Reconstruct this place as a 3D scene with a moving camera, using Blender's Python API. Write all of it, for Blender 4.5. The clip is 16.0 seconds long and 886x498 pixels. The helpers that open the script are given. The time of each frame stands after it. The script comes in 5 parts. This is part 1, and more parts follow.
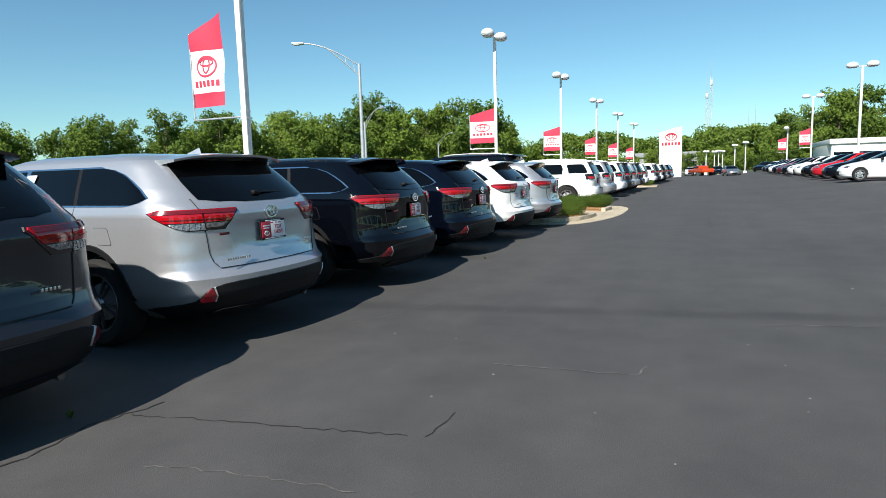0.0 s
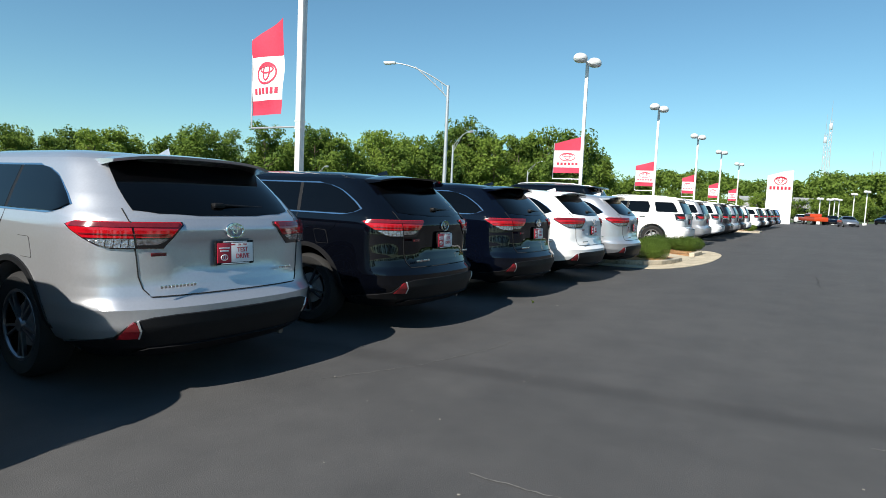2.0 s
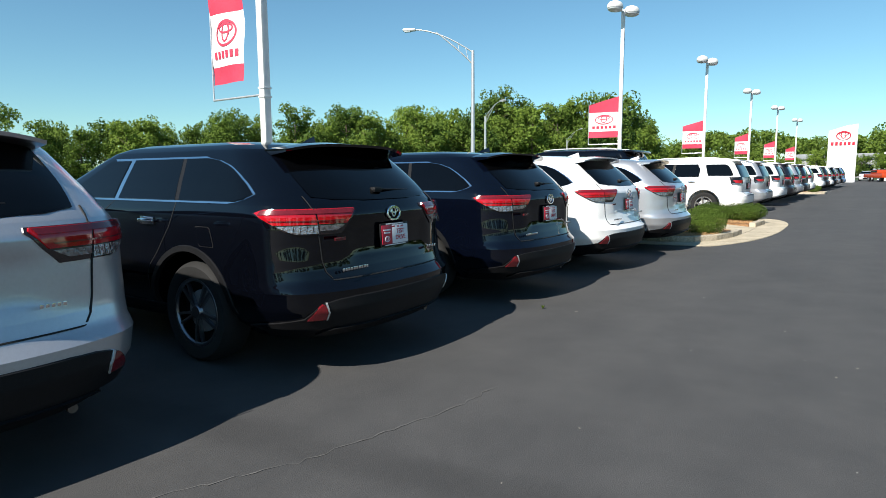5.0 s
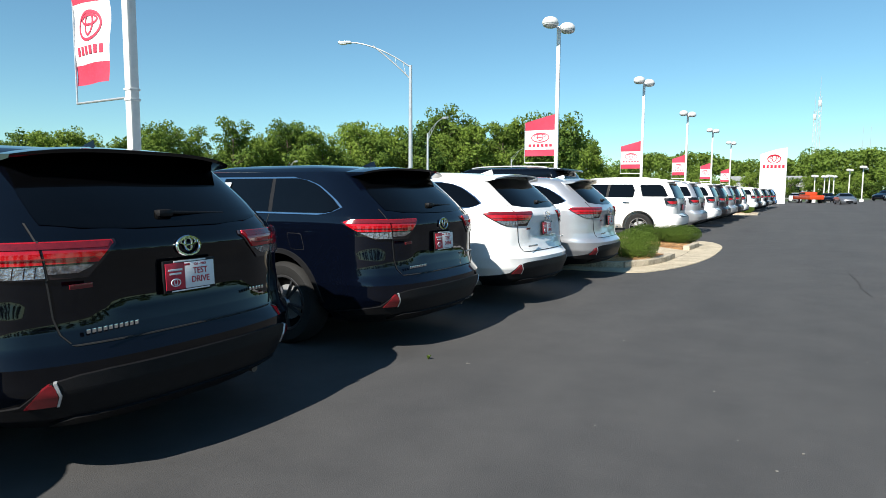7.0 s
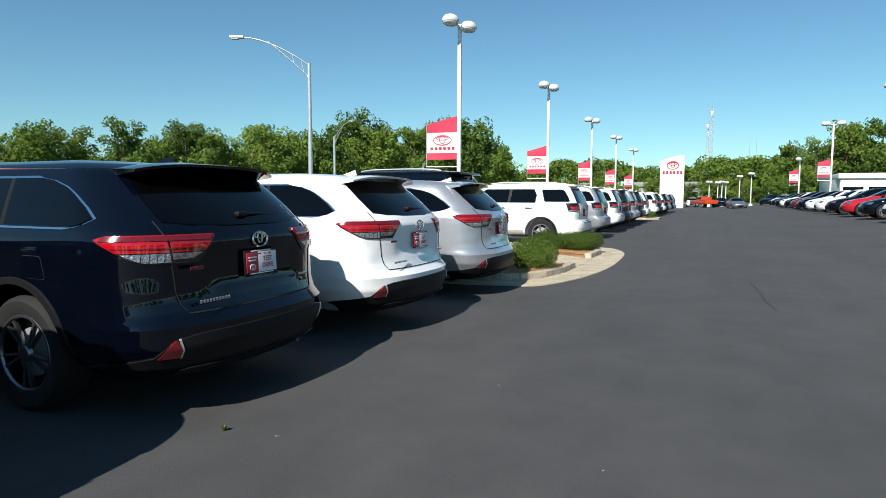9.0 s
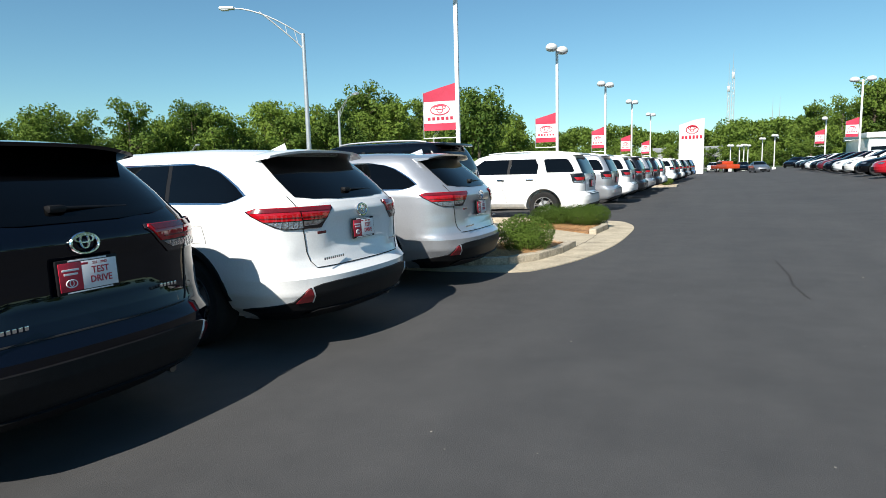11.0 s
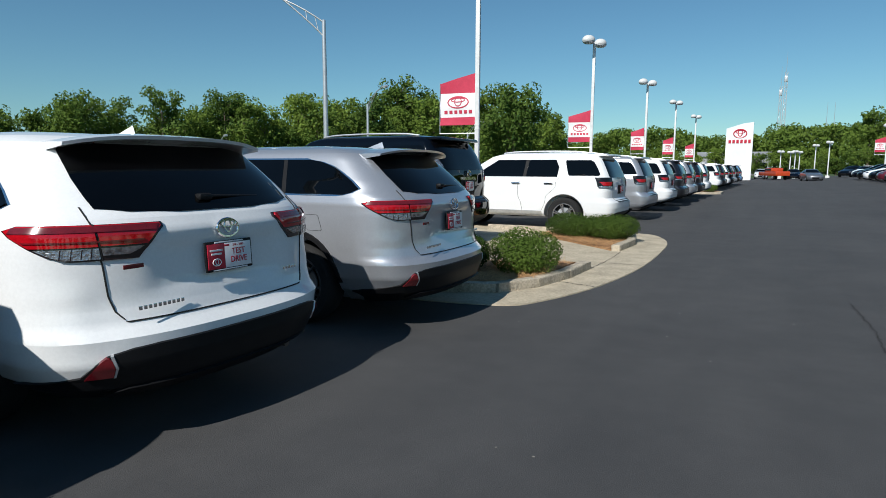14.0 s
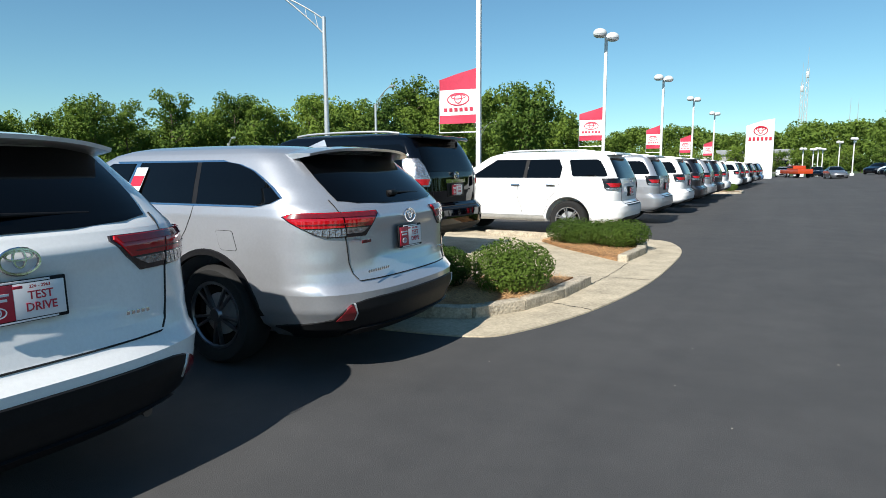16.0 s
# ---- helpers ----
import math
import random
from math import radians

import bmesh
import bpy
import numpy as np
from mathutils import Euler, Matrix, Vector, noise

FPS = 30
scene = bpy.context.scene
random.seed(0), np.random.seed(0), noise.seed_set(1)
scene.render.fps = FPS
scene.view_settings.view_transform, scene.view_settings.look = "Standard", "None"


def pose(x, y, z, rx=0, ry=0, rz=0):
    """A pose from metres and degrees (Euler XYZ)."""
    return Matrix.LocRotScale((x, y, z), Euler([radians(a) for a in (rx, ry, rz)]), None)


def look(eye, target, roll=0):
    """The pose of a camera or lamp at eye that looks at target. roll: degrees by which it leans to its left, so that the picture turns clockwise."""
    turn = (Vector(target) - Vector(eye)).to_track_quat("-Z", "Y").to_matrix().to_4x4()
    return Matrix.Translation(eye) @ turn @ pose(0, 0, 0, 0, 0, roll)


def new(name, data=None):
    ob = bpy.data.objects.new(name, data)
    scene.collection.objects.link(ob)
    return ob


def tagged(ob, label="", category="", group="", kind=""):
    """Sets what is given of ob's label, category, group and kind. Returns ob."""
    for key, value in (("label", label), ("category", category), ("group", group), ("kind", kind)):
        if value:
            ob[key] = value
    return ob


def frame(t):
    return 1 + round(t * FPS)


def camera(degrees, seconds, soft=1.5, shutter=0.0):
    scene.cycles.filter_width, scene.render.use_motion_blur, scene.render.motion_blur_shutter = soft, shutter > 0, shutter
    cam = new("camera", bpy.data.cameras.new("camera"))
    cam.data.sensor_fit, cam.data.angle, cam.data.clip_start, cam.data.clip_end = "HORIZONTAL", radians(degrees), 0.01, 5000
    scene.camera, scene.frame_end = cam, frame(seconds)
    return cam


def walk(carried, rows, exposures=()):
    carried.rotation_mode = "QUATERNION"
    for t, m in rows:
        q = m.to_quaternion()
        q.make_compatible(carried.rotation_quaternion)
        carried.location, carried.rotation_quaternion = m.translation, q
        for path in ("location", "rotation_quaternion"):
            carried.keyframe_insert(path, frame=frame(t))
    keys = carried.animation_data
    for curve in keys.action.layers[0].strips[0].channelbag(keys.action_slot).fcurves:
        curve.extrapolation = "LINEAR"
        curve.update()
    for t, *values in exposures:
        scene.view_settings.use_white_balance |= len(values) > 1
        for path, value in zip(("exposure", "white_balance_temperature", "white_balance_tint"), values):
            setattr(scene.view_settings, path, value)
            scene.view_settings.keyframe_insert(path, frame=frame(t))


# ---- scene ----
cam = camera(71.8, 16.0, soft=0.5)
PATH = [
    (0, (3.472, -4.344, 1.364), (2.68, -2.523, 1.122), -1.6),
    (0.5, (3.476, -4.032, 1.37), (2.631, -2.232, 1.163), -1.6),
    (1, (3.48, -3.621, 1.413), (2.716, -1.79, 1.167), -0.5),
    (1.5, (3.525, -3.223, 1.42), (2.563, -1.496, 1.118), -1.6),
    (2, (3.493, -2.924, 1.372), (2.449, -1.227, 1.21), 2.5),
    (2.5, (3.435, -2.571, 1.357), (2.386, -0.888, 1.095), 0.1),
    (3, (3.349, -2.226, 1.403), (2.118, -0.668, 1.166), 0.2),
    (3.5, (3.221, -1.882, 1.379), (2.143, -0.221, 1.1), -0.2),
    (3.7, (3.186, -1.756, 1.363), (2.092, -0.099, 1.125), 0.2),
    (5.8, (2.813, -0.136, 1.37), (1.644, 1.468, 1.125), -0.5),
    (6, (2.789, -0.033, 1.324), (1.644, 1.596, 1.134), 0.5),
    (6.5, (2.771, 0.317, 1.37), (1.803, 2.059, 1.199), 0.6),
    (7, (2.844, 0.673, 1.378), (1.818, 2.38, 1.191), 0.3),
    (7.5, (2.848, 0.995, 1.372), (1.871, 2.728, 1.174), 2.5),
    (8, (2.824, 1.424, 1.36), (1.997, 3.235, 1.167), -1.1),
    (8.5, (2.85, 1.812, 1.39), (2.002, 3.609, 1.165), -1.7),
    (9, (2.761, 2.142, 1.374), (1.974, 3.973, 1.206), 0.2),
    (9.2, (2.762, 2.267, 1.392), (2.007, 4.111, 1.211), -1.6),
    (11.3, (2.819, 3.76, 1.396), (1.94, 5.538, 1.138), -1.2),
    (11.5, (2.794, 3.91, 1.401), (1.85, 5.659, 1.178), -1.7),
    (12, (2.737, 4.229, 1.399), (1.803, 5.97, 1.093), 0.3),
    (12.5, (2.757, 4.589, 1.359), (1.726, 6.284, 1.105), -0.9),
    (13, (2.703, 4.923, 1.399), (1.611, 6.573, 1.109), -0.7),
    (13.5, (2.617, 5.211, 1.39), (1.701, 6.959, 1.065), 0.5),
    (14, (2.677, 5.552, 1.419), (1.734, 7.295, 1.157), 0.2),
    (14.5, (2.626, 5.887, 1.417), (1.615, 7.593, 1.157), -0.9),
    (15, (2.596, 6.209, 1.42), (1.739, 7.995, 1.151), -1.1),
    (15.5, (2.635, 6.541, 1.41), (1.754, 8.313, 1.123), -1.2),
    (16, (2.566, 6.782, 1.432), (1.575, 8.5, 1.172), -0.3),
]
walk(cam, [(t, look(eye, target, roll)) for t, eye, target, roll in PATH],
     exposures=[(0, 0.65, 6500, 10), (3.7, 0.69, 6500, 10), (5.8, 0.76, 6500, 10), (8, 0.78, 6500, 10), (9.2, 0.47, 6350, 10), (11.3, 0.57, 6450, 10), (11.7, 0.47, 6300, 10), (12.1, 0.22, 6300, 10), (12.6, 0.06, 6150, 10), (13.4, 0.0, 6150, 10), (14.4, 0.02, 6100, 10), (15, 0.1, 6150, 10), (15.5, 0.29, 6250, 10), (16, 0.55, 6350, 10)])

# ---- daylight ----
SUN_EL, SUN_AZ = radians(41), radians(183)   # azimuth clockwise from +y
sun_dir = Vector((math.sin(SUN_AZ) * math.cos(SUN_EL), math.cos(SUN_AZ) * math.cos(SUN_EL), math.sin(SUN_EL)))
world = bpy.data.worlds.new("sky")
scene.world = world
world.use_nodes = True
wn = world.node_tree
sky = wn.nodes.new("ShaderNodeTexSky")
sky.sky_type, sky.sun_disc = "NISHITA", False
sky.sun_elevation, sky.sun_rotation = SUN_EL, SUN_AZ
sky.air_density, sky.dust_density, sky.ozone_density = 1.0, 0.1, 2.0
wn.nodes["Background"].inputs["Strength"].default_value = 0.075
tint = wn.nodes.new("ShaderNodeVectorMath")
tint.operation = "MULTIPLY"
tint.inputs[1].default_value = (0.71, 1.02, 1.04)
wn.links.new(sky.outputs["Color"], tint.inputs[0])
wn.links.new(tint.outputs[0], wn.nodes["Background"].inputs["Color"])
sun = new("sun", bpy.data.lights.new("sun", "SUN"))
sun.data.energy, sun.data.angle, sun.data.color = 5.0, radians(0.53), (1.0, 0.95, 0.86)
sun.matrix_world = look(sun_dir * 50, (0, 0, 0))

# ---- materials ----
MATS = {}


def nodes_of(name):
    m = bpy.data.materials.new(name)
    m.use_nodes = True
    t = m.node_tree
    return m, t, t.nodes["Principled BSDF"]


def mat(name, color, rough=0.5, metal=0.0, scale=8.0, vary=0.15, bump=0.0, coat=0.0, spec=0.5, fine=6.0):
    """A surface with two scales of variation and an optional fine relief."""
    if name in MATS:
        return MATS[name]
    m, t, b = nodes_of(name)
    co = t.nodes.new("ShaderNodeTexCoord")
    n1, n2 = t.nodes.new("ShaderNodeTexNoise"), t.nodes.new("ShaderNodeTexNoise")
    n1.inputs["Scale"].default_value, n2.inputs["Scale"].default_value = scale, scale * fine
    n2.inputs["Detail"].default_value = 4
    add = t.nodes.new("ShaderNodeMath")
    add.operation = "ADD"
    ramp = t.nodes.new("ShaderNodeMapRange")
    ramp.inputs["From Min"].default_value, ramp.inputs["From Max"].default_value = 0.6, 1.4
    ramp.inputs["To Min"].default_value, ramp.inputs["To Max"].default_value = 1 - vary, 1 + vary
    mix = t.nodes.new("ShaderNodeVectorMath")
    mix.operation = "SCALE"
    mix.inputs[0].default_value = color[:3]
    for n in (n1, n2):
        t.links.new(co.outputs["Object"], n.inputs["Vector"])
    t.links.new(n1.outputs["Fac"], add.inputs[0])
    t.links.new(n2.outputs["Fac"], add.inputs[1])
    t.links.new(add.outputs[0], ramp.inputs["Value"])
    t.links.new(ramp.outputs["Result"], mix.inputs["Scale"])
    t.links.new(mix.outputs[0], b.inputs["Base Color"])
    b.inputs["Roughness"].default_value = rough
    b.inputs["Metallic"].default_value = metal
    b.inputs["Coat Weight"].default_value = coat
    b.inputs["Coat Roughness"].default_value = 0.03
    b.inputs["Specular IOR Level"].default_value = spec
    if bump:
        bp = t.nodes.new("ShaderNodeBump")
        bp.inputs["Strength"].default_value = bump
        bp.inputs["Distance"].default_value = 0.02
        t.links.new(n2.outputs["Fac"], bp.inputs["Height"])
        t.links.new(bp.outputs["Normal"], b.inputs["Normal"])
    MATS[name] = m
    return m


def asphalt_mat():
    m, t, b = nodes_of("asphalt")
    co = t.nodes.new("ShaderNodeTexCoord")

    def tex(scale, detail=5, rough=0.6):
        n = t.nodes.new("ShaderNodeTexNoise")
        n.inputs["Scale"].default_value, n.inputs["Detail"].default_value = scale, detail
        n.inputs["Roughness"].default_value = rough
        t.links.new(co.outputs["Object"], n.inputs["Vector"])
        return n
    big, mid, grain = tex(0.22, 4), tex(1.7, 6, 0.7), tex(160, 3, 0.7)
    ramp = t.nodes.new("ShaderNodeValToRGB")
    ramp.color_ramp.elements[0].position, ramp.color_ramp.elements[1].position = 0.3, 0.72
    ramp.color_ramp.elements[0].color = (0.043, 0.043, 0.044, 1)
    ramp.color_ramp.elements[1].color = (0.079, 0.077, 0.076, 1)
    s = t.nodes.new("ShaderNodeMath")
    s.operation = "MULTIPLY_ADD"
    s.inputs[1].default_value = 0.5
    t.links.new(mid.outputs["Fac"], s.inputs[0])
    h = t.nodes.new("ShaderNodeMath")
    h.operation = "MULTIPLY"
    h.inputs[1].default_value = 0.5
    t.links.new(big.outputs["Fac"], h.inputs[0])
    t.links.new(h.outputs[0], s.inputs[2])
    mp = t.nodes.new("ShaderNodeMapping")
    mp.inputs["Scale"].default_value = (1.3, 0.05, 1)
    t.links.new(co.outputs["Object"], mp.inputs["Vector"])
    band = tex(1.0, 3)
    t.links.new(mp.outputs["Vector"], band.inputs["Vector"])
    sb = t.nodes.new("ShaderNodeMath")
    sb.operation = "MULTIPLY_ADD"
    sb.inputs[1].default_value = 0.30
    t.links.new(band.outputs["Fac"], sb.inputs[0])
    t.links.new(s.outputs[0], sb.inputs[2])
    s2 = t.nodes.new("ShaderNodeMath")
    s2.operation = "SUBTRACT"
    s2.inputs[1].default_value = 0.15
    t.links.new(sb.outputs[0], s2.inputs[0])
    t.links.new(s2.outputs[0], ramp.inputs["Fac"])
    g = t.nodes.new("ShaderNodeMapRange")
    g.inputs["To Min"].default_value, g.inputs["To Max"].default_value = 0.6, 1.4
    t.links.new(grain.outputs["Fac"], g.inputs["Value"])
    # a darker strip crosses the drive, and pale scuffs lie scattered
    dot = t.nodes.new("ShaderNodeVectorMath")
    dot.operation = "DOT_PRODUCT"
    dot.inputs[1].default_value = (-0.165, 1.0, 0.0)
    t.links.new(co.outputs["Object"], dot.inputs[0])
    wob = t.nodes.new("ShaderNodeMath")
    wob.operation = "MULTIPLY_ADD"
    wob.inputs[1].default_value = 0.22
    t.links.new(mid.outputs["Fac"], wob.inputs[0])
    t.links.new(dot.outputs["Value"], wob.inputs[2])
    away = t.nodes.new("ShaderNodeMath")
    away.operation = "SUBTRACT"
    away.inputs[1].default_value = 1.28
    t.links.new(wob.outputs[0], away.inputs[0])
    size = t.nodes.new("ShaderNodeMath")
    size.operation = "ABSOLUTE"
    t.links.new(away.outputs[0], size.inputs[0])
    strip = t.nodes.new("ShaderNodeMapRange")
    strip.interpolation_type = "SMOOTHSTEP"
    strip.inputs["From Min"].default_value, strip.inputs["From Max"].default_value = 0.05, 0.24
    strip.inputs["To Min"].default_value, strip.inputs["To Max"].default_value = 0.80, 1.0
    t.links.new(size.outputs[0], strip.inputs["Value"])
    spots = tex(2.6, 7, 0.75)
    scuff = t.nodes.new("ShaderNodeMapRange")
    scuff.inputs["From Min"].default_value, scuff.inputs["From Max"].default_value = 0.62, 0.74
    scuff.inputs["To Min"].default_value, scuff.inputs["To Max"].default_value = 1.0, 1.22
    t.links.new(spots.outputs["Fac"], scuff.inputs["Value"])
    strip_scuff = t.nodes.new("ShaderNodeMath")
    strip_scuff.operation = "MULTIPLY"
    t.links.new(strip.outputs["Result"], strip_scuff.inputs[0])
    t.links.new(scuff.outputs["Result"], strip_scuff.inputs[1])
    worn = t.nodes.new("ShaderNodeMath")
    worn.operation = "MULTIPLY"
    t.links.new(g.outputs["Result"], worn.inputs[0])
    t.links.new(strip_scuff.outputs[0], worn.inputs[1])
    sc = t.nodes.new("ShaderNodeVectorMath")
    sc.operation = "SCALE"
    t.links.new(ramp.outputs["Color"], sc.inputs[0])
    t.links.new(worn.outputs[0], sc.inputs["Scale"])
    t.links.new(sc.outputs[0], b.inputs["Base Color"])
    b.inputs["Roughness"].default_value = 0.85
    b.inputs["Specular IOR Level"].default_value = 0.35
    bp = t.nodes.new("ShaderNodeBump")
    bp.inputs["Strength"].default_value, bp.inputs["Distance"].default_value = 0.5, 0.006
    t.links.new(grain.outputs["Fac"], bp.inputs["Height"])
    t.links.new(bp.outputs["Normal"], b.inputs["Normal"])
    return m


def leaf_mat(name, dark, light):
    """Leaves: colour differs from clump to clump and from tree to tree; a little light passes through."""
    m, t, b = nodes_of(name)
    co, info = t.nodes.new("ShaderNodeTexCoord"), t.nodes.new("ShaderNodeObjectInfo")
    n = t.nodes.new("ShaderNodeTexNoise")
    n.inputs["Scale"].default_value, n.inputs["Detail"].default_value = 0.9, 5
    t.links.new(co.outputs["Object"], n.inputs["Vector"])
    a = t.nodes.new("ShaderNodeMath")
    a.operation = "MULTIPLY_ADD"
    a.inputs[1].default_value = 0.45
    t.links.new(info.outputs["Random"], a.inputs[0])
    t.links.new(n.outputs["Fac"], a.inputs[2])
    r = t.nodes.new("ShaderNodeValToRGB")
    r.color_ramp.elements[0].position, r.color_ramp.elements[1].position = 0.35, 1.05
    r.color_ramp.elements[0].color, r.color_ramp.elements[1].color = (*dark, 1), (*light, 1)
    t.links.new(a.outputs[0], r.inputs["Fac"])
    t.links.new(r.outputs["Color"], b.inputs["Base Color"])
    b.inputs["Roughness"].default_value = 0.7
    b.inputs["Specular IOR Level"].default_value = 0.2
    tr = t.nodes.new("ShaderNodeBsdfTranslucent")
    t.links.new(r.outputs["Color"], tr.inputs["Color"])
    mx = t.nodes.new("ShaderNodeMixShader")
    mx.inputs[0].default_value = 0.3
    t.links.new(b.outputs[0], mx.inputs[1])
    t.links.new(tr.outputs[0], mx.inputs[2])
    t.links.new(mx.outputs[0], t.nodes["Material Output"].inputs["Surface"])
    return m


ASPHALT = asphalt_mat()
CONCRETE = mat("concrete", (0.44, 0.375, 0.27), 0.9, scale=2.5, vary=0.35, bump=0.25, fine=14)
GRANITE = mat("granite_kerb", (0.42, 0.36, 0.27), 0.9, scale=9, vary=0.5, bump=0.8, fine=5)
STRAW = mat("pine_straw", (0.36, 0.20, 0.09), 0.9, scale=14, vary=0.6, bump=0.8)
LEAF = leaf_mat("tree_leaves", (0.028, 0.070, 0.013), (0.195, 0.275, 0.042))
BUSH = leaf_mat("hedge_leaves", (0.026, 0.058, 0.009), (0.115, 0.180, 0.026))
BARK = mat("bark", (0.12, 0.09, 0.065), 0.9, scale=4, vary=0.4, bump=0.6)
GRASS = mat("grass", (0.05, 0.085, 0.025), 0.9, scale=0.4, vary=0.4, bump=0.4, fine=30)
GLASS = mat("tinted_car_glass", (0.0012, 0.0013, 0.0016), 0.02, scale=3, vary=0.2, spec=0.32, coat=0.0)
PLASTIC = mat("black_bumper_plastic", (0.008, 0.008, 0.009), 0.5, scale=20, vary=0.2, bump=0.06, spec=0.2)
TYRE = mat("tyre_rubber", (0.010, 0.010, 0.010), 0.8, scale=25, vary=0.3, bump=0.2)
RIM = mat("alloy_rim", (0.62, 0.63, 0.65), 0.25, 0.9, vary=0.08)
CHROME = mat("chrome", (0.8, 0.8, 0.82), 0.08, 1.0, vary=0.03)
REDLAMP = mat("red_lamp_lens", (0.42, 0.004, 0.010), 0.06, scale=30, vary=0.3, coat=0.6)
DARKRED = mat("dark_red_reflector", (0.14, 0.008, 0.012), 0.12, scale=30, vary=0.3, coat=0.5)
CLEARLAMP = mat("clear_lamp_lens", (0.45, 0.44, 0.45), 0.16, 0.8, scale=26, vary=0.6, bump=0.5, coat=0.8, fine=2)
SMOKED = mat("smoked_lamp_housing", (0.018, 0.010, 0.011), 0.10, scale=20, vary=0.3, coat=0.6)
SMOKECLEAR = mat("smoked_clear_lens", (0.20, 0.17, 0.17), 0.14, 0.6, scale=26, vary=0.6, bump=0.4, coat=0.8, fine=2)
SEAM = mat("panel_gap", (0.01, 0.01, 0.01), 0.8)
WHITEPLATE = mat("white_plate", (0.78, 0.77, 0.78), 0.35, vary=0.04)
REDPLATE = mat("red_plate", (0.50, 0.02, 0.045), 0.35, vary=0.06)
FLAGRED = mat("red_flag_cloth", (0.52, 0.035, 0.075), 0.75, scale=5, vary=0.12, bump=0.1)
FLAGWHITE = mat("white_flag_cloth", (0.80, 0.78, 0.77), 0.75, scale=5, vary=0.06, bump=0.1)
POLE = mat("painted_white_steel", (0.66, 0.66, 0.64), 0.45, scale=1.5, vary=0.12)
GALV = mat("galvanised_steel", (0.55, 0.56, 0.57), 0.4, 0.6, scale=3, vary=0.15)
LENS = mat("lamp_lens_glass", (0.55, 0.57, 0.58), 0.25, scale=5, vary=0.1)
SIGNWHITE = mat("white_sign_panel", (0.80, 0.80, 0.80), 0.35, scale=0.5, vary=0.05)
WALLWHITE = mat("white_rendered_wall", (0.72, 0.72, 0.70), 0.7, scale=0.4, vary=0.08)
ROOFGREY = mat("grey_metal_roof", (0.25, 0.26, 0.27), 0.5, scale=0.6, vary=0.15)
CRACK = mat("crack_filler", (0.018, 0.017, 0.016), 0.95, scale=15, vary=0.4)
PALE = mat("scuffed_asphalt", (0.12, 0.115, 0.11), 0.95, scale=6, vary=0.5, fine=8)


def paint(name, color, metal=0.0, rough=0.35):
    return mat("car_paint_" + name, color, rough, metal, scale=60, vary=0.05, coat=1.0, spec=0.5 if metal else 0.0)


P_WHITE = paint("white", (0.80, 0.80, 0.79))
P_SILVER = paint("silver", (0.54, 0.55, 0.575), 0.68, 0.33)
P_BLACK = paint("black", (0.0013, 0.0017, 0.0034))
P_NAVY = paint("midnight", (0.0013, 0.0022, 0.0060))
P_GREY = paint("dark_grey", (0.013, 0.0135, 0.018), 0.4)
P_STEEL = paint("steel_grey", (0.20, 0.21, 0.23), 0.6)
P_RED = paint("red", (0.42, 0.012, 0.022))
P_MAROON = paint("maroon", (0.14, 0.012, 0.025), 0.3)
P_CREAM = paint("pearl", (0.70, 0.69, 0.65))
P_ORANGE = paint("orange", (0.45, 0.055, 0.015))
P_BLUE = paint("light_blue", (0.16, 0.30, 0.52), 0.3)


# ---- mesh helpers ----
def mesh_from(name, verts, faces, materials, smooth=True, angle=35, ids=None):
    me = bpy.data.meshes.new(name)
    me.from_pydata([tuple(v) for v in verts], [], faces)
    for m in materials:
        me.materials.append(m)
    if ids is not None:
        me.polygons.foreach_set("material_index", ids)
    if smooth:
        me.polygons.foreach_set("use_smooth", [True] * len(me.polygons))
        me.set_sharp_from_angle(angle=radians(angle))
    me.update()
    return me


def bm_mesh(name, bm, materials, smooth=True, angle=35):
    bmesh.ops.recalc_face_normals(bm, faces=bm.faces[:])
    me = bpy.data.meshes.new(name)
    bm.to_mesh(me)
    bm.free()
    for m in materials:
        me.materials.append(m)
    if smooth:
        me.polygons.foreach_set("use_smooth", [True] * len(me.polygons))
        me.set_sharp_from_angle(angle=radians(angle))
    return me


def box(bm, c, size, bevel=0.0, mi=0, m=None):
    """A bevelled box of that size, centred at c, in bm."""
    before = set(bm.faces)
    geo = bmesh.ops.create_cube(bm, size=1.0)
    mm = Matrix.Translation(c) @ Matrix.Diagonal((*size, 1))
    if m is not None:
        mm = m @ mm
    bmesh.ops.transform(bm, matrix=mm, verts=geo["verts"])
    if bevel:
        es = list({e for v in geo["verts"] for e in v.link_edges})
        bmesh.ops.bevel(bm, geom=es, offset=bevel, segments=2, affect="EDGES", profile=0.6)
    for f in bm.faces:
        if f not in before:
            f.material_index = mi


def tube(bm, a, b, ra, rb=None, n=10, mi=0):
    """A tapered round bar from a to b."""
    a, b = Vector(a), Vector(b)
    rb = ra if rb is None else rb
    q = (b - a).to_track_quat("Z", "Y").to_matrix().to_4x4()
    geo = bmesh.ops.create_cone(bm, cap_ends=True, segments=n, radius1=ra, radius2=rb, depth=(b - a).length)
    bmesh.ops.transform(bm, matrix=Matrix.Translation((a + b) / 2) @ q, verts=geo["verts"])
    for f in {f for v in geo["verts"] for f in v.link_faces}:
        f.material_index = mi


